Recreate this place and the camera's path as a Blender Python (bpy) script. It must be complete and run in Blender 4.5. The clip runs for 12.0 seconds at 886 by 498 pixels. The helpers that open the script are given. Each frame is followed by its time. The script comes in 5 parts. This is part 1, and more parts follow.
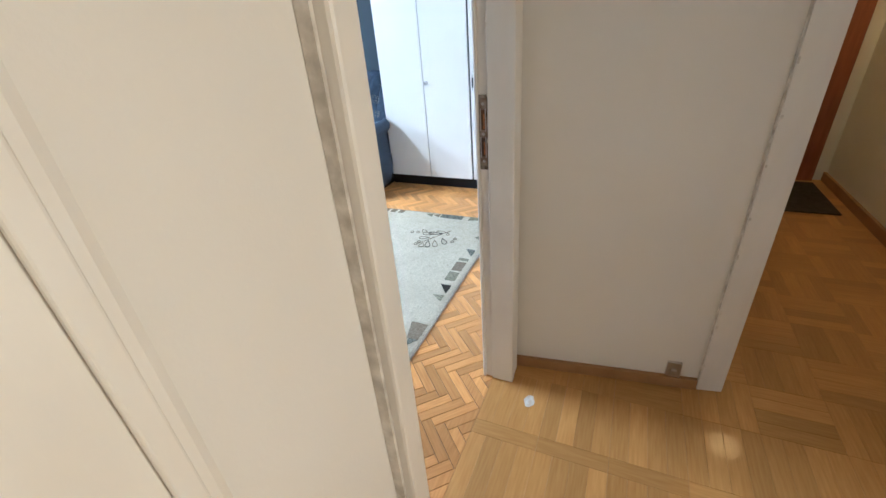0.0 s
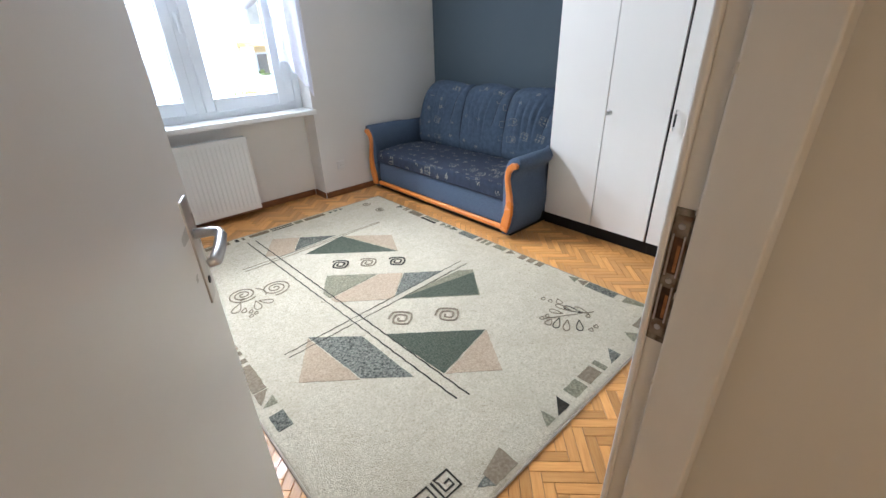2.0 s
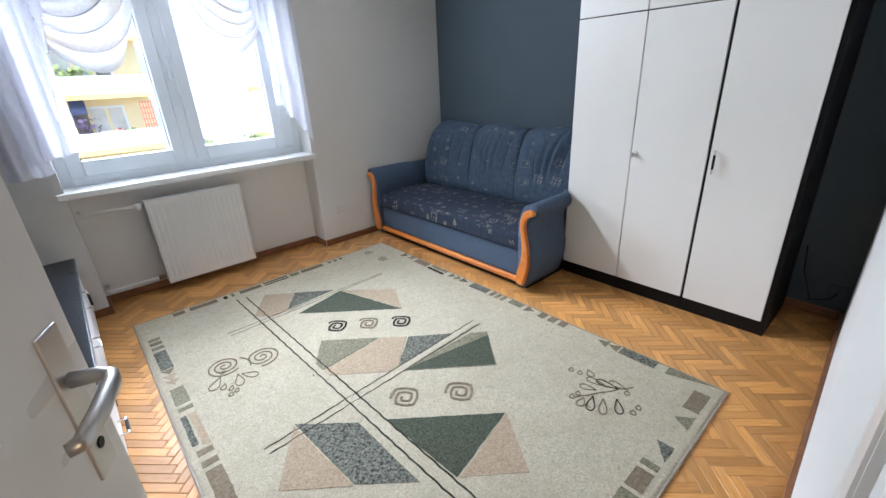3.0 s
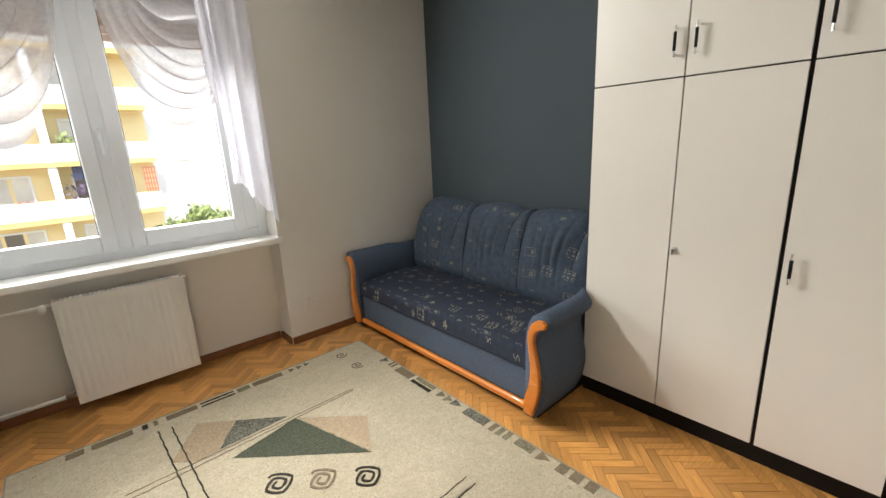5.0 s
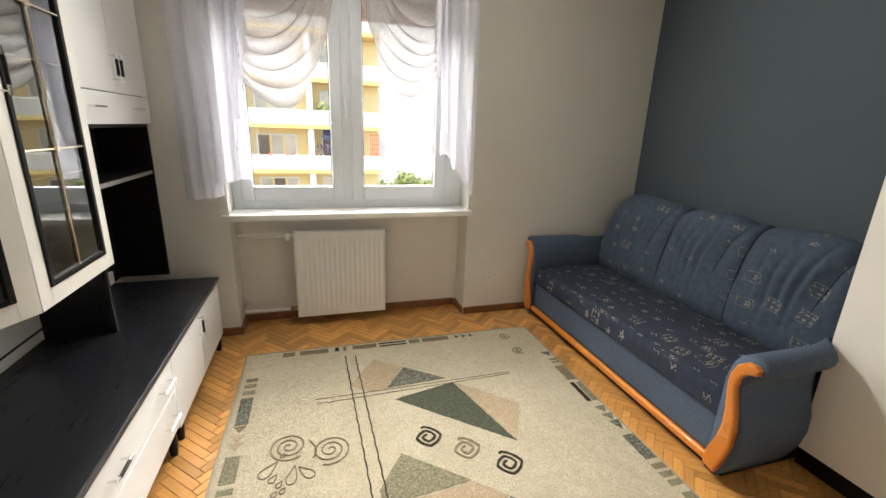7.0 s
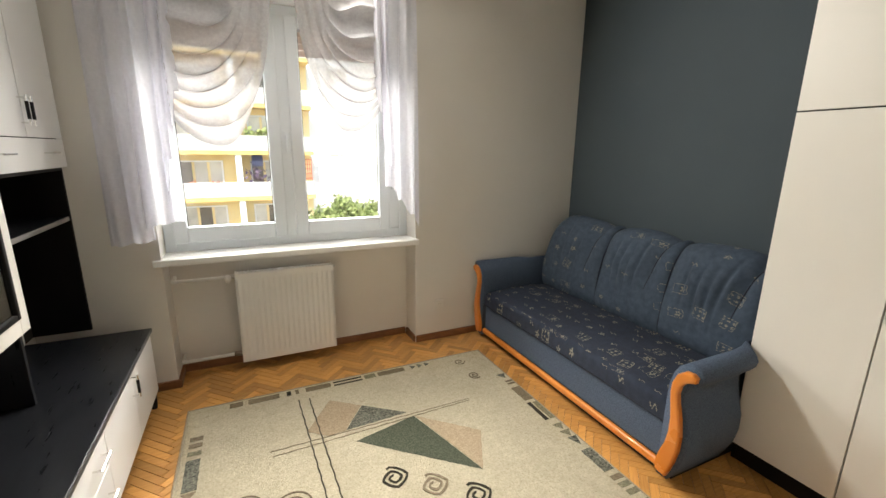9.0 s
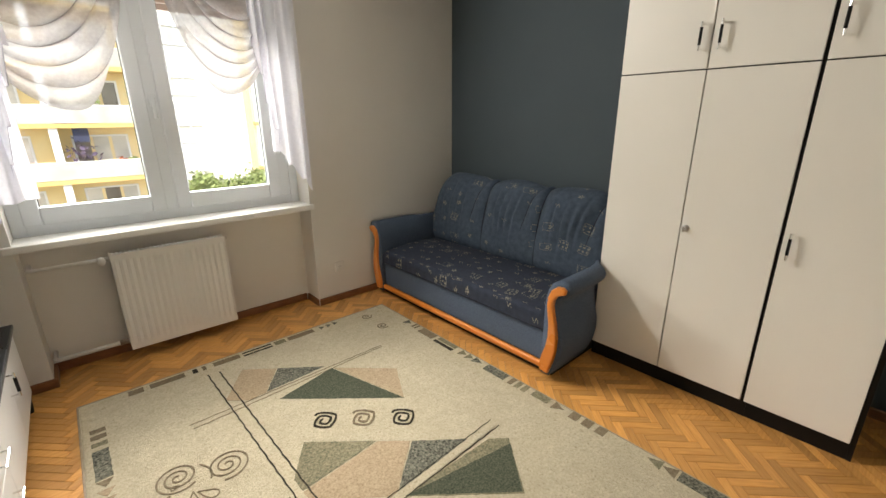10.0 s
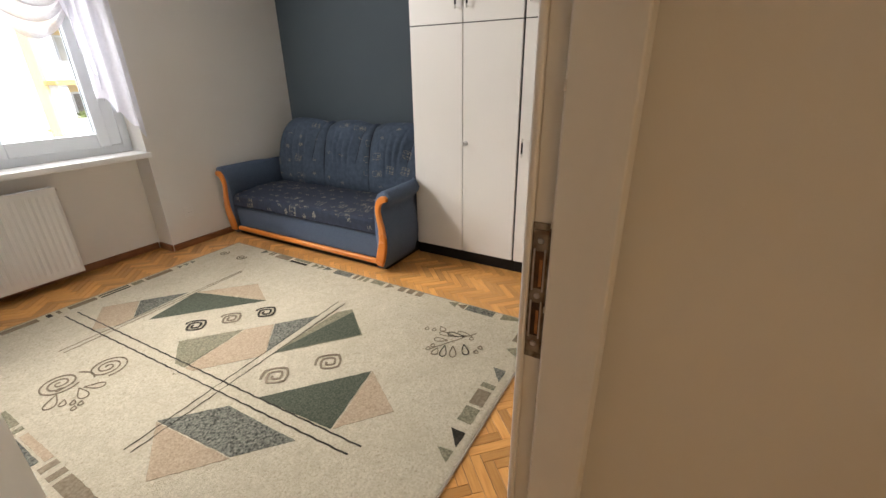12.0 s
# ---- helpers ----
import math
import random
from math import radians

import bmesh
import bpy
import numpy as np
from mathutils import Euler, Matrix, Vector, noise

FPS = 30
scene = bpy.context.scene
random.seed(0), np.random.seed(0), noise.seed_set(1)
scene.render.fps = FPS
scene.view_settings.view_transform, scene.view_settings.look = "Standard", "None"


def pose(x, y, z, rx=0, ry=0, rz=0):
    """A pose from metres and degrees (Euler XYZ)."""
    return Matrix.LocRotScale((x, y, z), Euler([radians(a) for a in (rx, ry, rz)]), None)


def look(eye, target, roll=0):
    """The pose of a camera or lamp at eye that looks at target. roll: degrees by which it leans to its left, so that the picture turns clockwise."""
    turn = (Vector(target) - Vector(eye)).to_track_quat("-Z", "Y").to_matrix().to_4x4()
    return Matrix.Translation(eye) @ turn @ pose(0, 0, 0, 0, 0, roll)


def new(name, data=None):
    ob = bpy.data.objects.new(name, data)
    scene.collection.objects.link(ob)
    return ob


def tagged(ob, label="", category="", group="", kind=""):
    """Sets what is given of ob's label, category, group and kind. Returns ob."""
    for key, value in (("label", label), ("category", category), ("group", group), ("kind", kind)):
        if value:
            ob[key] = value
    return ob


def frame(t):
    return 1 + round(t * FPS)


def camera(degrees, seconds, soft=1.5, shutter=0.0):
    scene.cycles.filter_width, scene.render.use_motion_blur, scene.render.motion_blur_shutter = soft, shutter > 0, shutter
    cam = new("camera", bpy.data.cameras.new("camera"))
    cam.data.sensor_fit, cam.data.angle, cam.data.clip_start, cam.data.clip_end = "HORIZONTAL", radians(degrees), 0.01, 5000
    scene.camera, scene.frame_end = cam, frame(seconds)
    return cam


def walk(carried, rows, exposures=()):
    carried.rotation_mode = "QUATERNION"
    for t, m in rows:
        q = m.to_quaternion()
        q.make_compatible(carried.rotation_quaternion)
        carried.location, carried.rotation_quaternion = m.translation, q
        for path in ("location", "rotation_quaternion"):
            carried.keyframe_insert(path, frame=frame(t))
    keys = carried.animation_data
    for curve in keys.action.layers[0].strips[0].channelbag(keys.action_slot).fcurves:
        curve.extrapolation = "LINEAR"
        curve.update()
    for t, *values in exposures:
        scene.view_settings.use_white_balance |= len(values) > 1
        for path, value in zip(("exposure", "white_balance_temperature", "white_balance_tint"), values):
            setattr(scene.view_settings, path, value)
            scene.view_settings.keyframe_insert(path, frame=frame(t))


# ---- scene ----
cam = camera(93.1, 12.0)
PATH = [
    (0, (-3.805, -3.83, 1.357), (-2.219, -3.085, 0.393), -4.7),
    (0.5, (-3.581, -3.812, 1.365), (-1.918, -3.216, 0.427), -3.3),
    (1, (-3.392, -3.757, 1.359), (-1.829, -2.934, 0.42), -2.4),
    (1.5, (-3.251, -3.696, 1.364), (-1.908, -2.576, 0.394), -0.7),
    (2, (-3.172, -3.59, 1.375), (-1.985, -2.263, 0.464), -1.8),
    (2.5, (-3.079, -3.458, 1.373), (-1.937, -2.054, 0.521), -3.1),
    (3, (-2.954, -3.337, 1.371), (-1.743, -1.941, 0.605), -2.9),
    (3.5, (-2.787, -3.189, 1.379), (-1.479, -1.828, 0.72), -2.5),
    (5.5, (-2.421, -2.891, 1.425), (-1.203, -1.368, 0.98), -0.7),
    (6, (-2.401, -2.873, 1.428), (-1.448, -1.183, 0.944), 0.1),
    (6.4, (-2.421, -2.847, 1.393), (-1.685, -1.059, 0.885), 0.2),
    (6.5, (-2.447, -2.85, 1.392), (-1.749, -1.048, 0.876), 0.7),
    (8.3, (-2.485, -2.823, 1.429), (-2.067, -0.957, 0.84), 1.4),
    (8.5, (-2.484, -2.818, 1.446), (-1.983, -0.96, 0.901), 1.5),
    (9, (-2.536, -2.829, 1.465), (-1.71, -1.067, 1.005), 0.7),
    (9.5, (-2.659, -2.887, 1.453), (-1.524, -1.314, 0.966), -0.4),
    (10, (-2.742, -2.949, 1.427), (-1.472, -1.523, 0.831), -0.3),
    (10.5, (-2.807, -3.078, 1.357), (-1.539, -1.696, 0.661), 0.7),
    (11, (-2.899, -3.285, 1.339), (-1.669, -1.898, 0.589), 0.8),
    (11.5, (-2.983, -3.432, 1.345), (-1.642, -2.157, 0.586), 0.3),
    (12, (-3.113, -3.574, 1.347), (-1.519, -2.647, 0.572), -0.9),
]
EXPOSURES = [
    (0, 2.22, 4420, 4),
    (0.5, 2.27, 4550, 5),
    (1.0, 1.97, 4950, 8),
    (1.5, 1.88, 5100, 10),
    (2.5, 1.68, 5080, 8.5),
    (3.0, 1.58, 5060, 8.5),
    (3.5, 1.5, 5700, 8),
    (5.5, 1.42, 6300, 8),
    (6.5, 1.4, 6420, 7),
    (8.5, 1.6, 6350, 7),
    (9.5, 1.29, 6600, 6),
    (10.5, 1.27, 6600, 8),
    (11.0, 1.22, 6450, 8),
    (11.5, 1.38, 6200, 9),
    (12, 1.44, 6100, 12),
]
walk(cam, [(t, look(eye, target, roll)) for t, eye, target, roll in PATH], EXPOSURES)

# ---- world, sun, exposure ----
world = bpy.data.worlds.new("sky")
scene.world = world
world.use_nodes = True
wn = world.node_tree.nodes
sky = wn.new("ShaderNodeTexSky")
sky.sky_type, sky.sun_disc = "NISHITA", False
sky.sun_elevation, sky.sun_rotation = radians(48), radians(200)
wn["Background"].inputs["Strength"].default_value = 0.15
world.node_tree.links.new(sky.outputs["Color"], wn["Background"].inputs["Color"])
sun = new("sun", bpy.data.lights.new("sun", "SUN"))
sun.data.energy, sun.data.angle, sun.data.color = 2.6, radians(0.5), (1.0, 0.94, 0.85)
sun.matrix_world = look((-8, -22, 27), (0, 0, 0))


def area_lamp(name, eye, target, w, h, power, colour):
    ob = new(name, bpy.data.lights.new(name, "AREA"))
    ob.data.shape, ob.data.size, ob.data.size_y = "RECTANGLE", w, h
    ob.data.energy, ob.data.color = power, colour
    ob.matrix_world = look(eye, target)
    return ob


# added sky stand-in, room fill and hall fill; warm corridor lamp
# unseen lamp outside, added to the sky to push light through the window
area_lamp("sky_stand_in", (-2.2, 9.0, 7.2), (-2.2, 0.2, 1.4), 16, 5, 3400, (1.0, 0.96, 0.9))
# unseen fill lamp on the room side of the curtains, evens out the room
area_lamp("room_fill", (-2.24, -0.24, 2.51), (-1.6, -2.6, 1.1), 1.1, 0.16, 17, (1.0, 0.96, 0.9)).data.spread = radians(155)
# unseen warm fill lamp, added to brighten the hall's left wall
area_lamp("hall_fill", (-3.75, -5.36, 1.25), (-4.3, -3.5, 1.1), 0.8, 1.9, 4.5, (1.0, 0.685, 0.36)).data.spread = radians(135)
bulb = new("corridor_bulb", bpy.data.lights.new("corridor_bulb", "POINT"))
bulb.data.energy, bulb.data.shadow_soft_size, bulb.data.color = 4.0, 0.12, (1.0, 0.56, 0.15)
bulb.location = (-0.6, -5.0, 2.28)


# ---- materials ----
def mat(name, c1, c2, rough=0.6, scale=4.0, bump=0.1, fine=120.0, metal=0.0, coat=0.0, stretch=(1, 1, 1), spec=0.5, depth=0.002):
    """Two colours mixed by broad noise, fine grain in tone and relief."""
    m = bpy.data.materials.new(name)
    m.use_nodes = True
    n, l = m.node_tree.nodes, m.node_tree.links
    p = n["Principled BSDF"]
    tc = n.new("ShaderNodeTexCoord")
    mp = n.new("ShaderNodeMapping")
    mp.inputs["Scale"].default_value = stretch
    l.new(tc.outputs["Object"], mp.inputs["Vector"])
    big = n.new("ShaderNodeTexNoise")
    big.inputs["Scale"].default_value, big.inputs["Detail"].default_value = scale, 5
    small = n.new("ShaderNodeTexNoise")
    small.inputs["Scale"].default_value, small.inputs["Detail"].default_value = fine, 3
    l.new(mp.outputs["Vector"], big.inputs["Vector"])
    l.new(mp.outputs["Vector"], small.inputs["Vector"])
    ramp = n.new("ShaderNodeMapRange")
    ramp.inputs["From Min"].default_value, ramp.inputs["From Max"].default_value = 0.3, 0.7
    l.new(big.outputs["Fac"], ramp.inputs["Value"])
    mix = n.new("ShaderNodeMix")
    mix.data_type = "RGBA"
    mix.inputs["A"].default_value, mix.inputs["B"].default_value = (*c1, 1), (*c2, 1)
    l.new(ramp.outputs["Result"], mix.inputs["Factor"])
    l.new(mix.outputs["Result"], p.inputs["Base Color"])
    rr = n.new("ShaderNodeMapRange")
    rr.inputs["To Min"].default_value, rr.inputs["To Max"].default_value = max(0.02, rough - 0.08), min(1, rough + 0.08)
    l.new(big.outputs["Fac"], rr.inputs["Value"])
    l.new(rr.outputs["Result"], p.inputs["Roughness"])
    p.inputs["Metallic"].default_value = metal
    p.inputs["Coat Weight"].default_value = coat
    p.inputs["Specular IOR Level"].default_value = spec
    if bump:
        b = n.new("ShaderNodeBump")
        b.inputs["Strength"].default_value, b.inputs["Distance"].default_value = bump, depth
        l.new(small.outputs["Fac"], b.inputs["Height"])
        l.new(b.outputs["Normal"], p.inputs["Normal"])
    return m


def wood(name, c1, c2, rough, island=False, coat=0.0, spread=0.22, along=2.0):
    """Grain along local x, tone varied from piece to piece."""
    m = mat(name, c1, c2, rough, 5.0, 0.15, 60.0, coat=coat, stretch=(along, 26, 26), depth=0.0006)
    n, l = m.node_tree.nodes, m.node_tree.links
    p = n["Principled BSDF"]
    if island:
        rnd = n.new("ShaderNodeNewGeometry").outputs["Random Per Island"]
    else:
        rnd = n.new("ShaderNodeObjectInfo").outputs["Random"]
    mp = [x for x in n if x.type == "MAPPING"][0]
    comb = n.new("ShaderNodeCombineXYZ")
    k = n.new("ShaderNodeMath")
    k.operation = "MULTIPLY"
    k.inputs[1].default_value = 37.0
    l.new(rnd, k.inputs[0])
    l.new(k.outputs[0], comb.inputs["X"])
    l.new(k.outputs[0], comb.inputs["Z"])
    l.new(comb.outputs["Vector"], mp.inputs["Location"])
    hs = n.new("ShaderNodeHueSaturation")
    v = n.new("ShaderNodeMapRange")
    v.inputs["To Min"].default_value, v.inputs["To Max"].default_value = 1 - spread, 1 + spread
    l.new(rnd, v.inputs["Value"])
    l.new(v.outputs["Result"], hs.inputs["Value"])
    mix = [x for x in n if x.type == "MIX"][0]
    l.new(mix.outputs["Result"], hs.inputs["Color"])
    l.new(hs.outputs["Color"], p.inputs["Base Color"])
    p.inputs["Specular IOR Level"].default_value = 0.32
    return m


def flecked(name, c1, c2, fleck, scale, shares, rough=0.95):
    """Upholstery: woven base with cream motifs on the cloth's own run (dice squares, framed flowers, flowers, squiggles)."""
    m = mat(name, c1, c2, rough, 30.0, 0.5, 420.0, depth=0.0015)
    n, l = m.node_tree.nodes, m.node_tree.links
    p = n["Principled BSDF"]

    def mth(op, a, b=0.0):
        k = n.new("ShaderNodeMath")
        k.operation = op
        for i, v in enumerate((a, b)):
            if isinstance(v, (int, float)):
                k.inputs[i].default_value = v
            else:
                l.new(v, k.inputs[i])
        return k.outputs[0]

    def both(*t):
        out = t[0]
        for k in t[1:]:
            out = mth("MULTIPLY", out, k)
        return out

    def below(a, b):
        return mth("LESS_THAN", a, b)

    def above(a, b):
        return mth("GREATER_THAN", a, b)

    uv = n.new("ShaderNodeTexCoord").outputs["UV"]
    vo = n.new("ShaderNodeTexVoronoi")
    vo.voronoi_dimensions = "2D"
    vo.inputs["Scale"].default_value, vo.inputs["Randomness"].default_value = scale, 0.7
    l.new(uv, vo.inputs["Vector"])
    loc = n.new("ShaderNodeVectorMath")
    loc.operation = "SUBTRACT"
    ragged = n.new("ShaderNodeTexNoise")
    ragged.inputs["Scale"].default_value, ragged.inputs["Detail"].default_value = 95, 2
    l.new(uv, ragged.inputs["Vector"])
    shift = n.new("ShaderNodeVectorMath")
    shift.operation = "MULTIPLY_ADD"
    shift.inputs[1].default_value, shift.inputs[2].default_value = (0.012, 0.012, 0.0), (-0.006, -0.006, 0.0)
    l.new(ragged.outputs["Color"], shift.inputs[0])
    drawn = n.new("ShaderNodeVectorMath")
    drawn.operation = "ADD"
    l.new(uv, drawn.inputs[0])
    l.new(shift.outputs[0], drawn.inputs[1])
    l.new(drawn.outputs[0], loc.inputs[0])
    l.new(vo.outputs["Position"], loc.inputs[1])
    hue = n.new("ShaderNodeSeparateColor")
    l.new(vo.outputs["Color"], hue.inputs["Color"])
    rot = n.new("ShaderNodeVectorRotate")
    rot.rotation_type = "Z_AXIS"
    l.new(loc.outputs[0], rot.inputs["Vector"])
    l.new(mth("MULTIPLY", mth("SUBTRACT", hue.outputs["Green"], 0.5), 0.7), rot.inputs["Angle"])
    sep = n.new("ShaderNodeSeparateXYZ")
    l.new(rot.outputs[0], sep.inputs[0])
    x, y = sep.outputs["X"], sep.outputs["Y"]
    ax, ay = mth("ABSOLUTE", x), mth("ABSOLUTE", y)
    pick = hue.outputs["Red"]
    wear = n.new("ShaderNodeTexNoise")
    wear.inputs["Scale"].default_value, wear.inputs["Detail"].default_value = 190, 2
    l.new(uv, wear.inputs["Vector"])
    worn = wear.outputs["Fac"]

    def rect(w, h, line):
        inside = both(below(ax, w), below(ay, h))
        core = both(below(ax, w - line), below(ay, h - line))
        return both(inside, mth("SUBTRACT", 1.0, core))

    def flower(cx, r):
        dx = mth("SUBTRACT", x, cx)
        d = mth("SQRT", mth("ADD", mth("MULTIPLY", dx, dx), mth("MULTIPLY", y, y)))
        th = mth("ARCTAN2", y, dx)
        edge = mth("MULTIPLY", r, mth("ADD", 0.72, mth("MULTIPLY", 0.28, mth("COSINE", mth("MULTIPLY", th, 5.0)))))
        return both(below(d, edge), above(d, r * 0.28))

    def dots(w, pitch, r):
        fx = mth("SUBTRACT", mth("PINGPONG", mth("ADD", x, 1.0), pitch), pitch / 2)
        fy = mth("SUBTRACT", mth("PINGPONG", mth("ADD", y, 1.0 + pitch * 0.4), pitch), pitch / 2)
        d = mth("ADD", mth("MULTIPLY", fx, fx), mth("MULTIPLY", fy, fy))
        return both(below(d, r * r), below(ax, w), below(ay, w))

    dice = mth("MAXIMUM", both(rect(0.021, 0.021, 0.0022), above(worn, 0.44)), dots(0.0175, 0.0165, 0.0046))
    framed = mth("MAXIMUM", both(rect(0.029, 0.018, 0.002), above(worn, 0.47)), flower(0.011, 0.013))
    loose = flower(0.0, 0.0125)
    wave = mth("ABSOLUTE", mth("SUBTRACT", y, mth("MULTIPLY", 0.005, mth("SINE", mth("MULTIPLY", x, 360.0)))))
    squiggle = both(below(wave, 0.0024), below(ax, 0.013), above(worn, 0.43))
    fac, lo = 0.0, 0.0
    for shape, share in zip((dice, framed, loose, squiggle), shares):
        fac = mth("MAXIMUM", fac, both(shape, above(pick, lo), below(pick, lo + share)))
        lo += share
    mm = n.new("ShaderNodeMix")
    mm.data_type = "RGBA"
    mm.inputs["B"].default_value = (*fleck, 1)
    l.new(both(fac, above(worn, 0.43), 0.56), mm.inputs["Factor"])
    l.new([k for k in n if k.type == "MIX"][0].outputs["Result"], mm.inputs["A"])
    l.new(mm.outputs["Result"], p.inputs["Base Color"])
    return m


def speckled(name, c1, c2, spot):
    """Looped wool pile: fine tufts, patchy tone, sparse darker specks."""
    m = mat(name, c1, c2, 1.0, 125, 1.0, 300, depth=0.012, spec=0.08)
    n, l = m.node_tree.nodes, m.node_tree.links
    p = n["Principled BSDF"]
    mix = [x for x in n if x.type == "MIX"][0]
    tc = [x for x in n if x.type == "TEX_COORD"][0]
    base = mix.outputs["Result"]
    for scale, low, high, col, most in ((5, 0.45, 0.8, c1, 0.6), (24, 0.5, 0.7, c1, 0.6), (85, 0.58, 0.7, spot, 0.48), (30, 0.66, 0.74, spot, 0.4)):
        t = n.new("ShaderNodeTexNoise")
        t.inputs["Scale"].default_value, t.inputs["Detail"].default_value = scale, 6
        l.new(tc.outputs["Object"], t.inputs["Vector"])
        r = n.new("ShaderNodeMapRange")
        r.inputs["From Min"].default_value, r.inputs["From Max"].default_value, r.inputs["To Max"].default_value = low, high, most
        l.new(t.outputs["Fac"], r.inputs["Value"])
        k = n.new("ShaderNodeMix")
        k.data_type = "RGBA"
        k.inputs["B"].default_value = (*col, 1)
        l.new(r.outputs["Result"], k.inputs["Factor"])
        l.new(base, k.inputs["A"])
        base = k.outputs["Result"]
    l.new(base, p.inputs["Base Color"])
    return m


def sheer(name, colour, clear, glow=0.55):
    m = bpy.data.materials.new(name)
    m.use_nodes = True
    n, l = m.node_tree.nodes, m.node_tree.links
    n.remove(n["Principled BSDF"])
    out = n["Material Output"]
    d, t, c = n.new("ShaderNodeBsdfDiffuse"), n.new("ShaderNodeBsdfTranslucent"), n.new("ShaderNodeBsdfTransparent")
    d.inputs["Color"].default_value = (*colour, 1)
    t.inputs["Color"].default_value = (*(glow * k for k in colour), 1)
    tc = n.new("ShaderNodeTexCoord")
    weave = n.new("ShaderNodeTexNoise")
    weave.inputs["Scale"].default_value = 60
    l.new(tc.outputs["Object"], weave.inputs["Vector"])
    rng = n.new("ShaderNodeMapRange")
    rng.inputs["To Min"].default_value, rng.inputs["To Max"].default_value = clear * 0.5, clear * 1.5
    l.new(weave.outputs["Fac"], rng.inputs["Value"])
    a, b = n.new("ShaderNodeMixShader"), n.new("ShaderNodeMixShader")
    a.inputs["Fac"].default_value = 0.5
    l.new(d.outputs[0], a.inputs[1])
    l.new(t.outputs[0], a.inputs[2])
    l.new(rng.outputs["Result"], b.inputs["Fac"])
    l.new(a.outputs[0], b.inputs[1])
    l.new(c.outputs[0], b.inputs[2])
    l.new(b.outputs[0], out.inputs["Surface"])
    return m


def glass(name, tint=(1, 1, 1), ior=1.45):
    m = bpy.data.materials.new(name)
    m.use_nodes = True
    p = m.node_tree.nodes["Principled BSDF"]
    p.inputs["Base Color"].default_value = (*tint, 1)
    p.inputs["Transmission Weight"].default_value, p.inputs["Roughness"].default_value, p.inputs["IOR"].default_value = 1, 0, ior
    return m


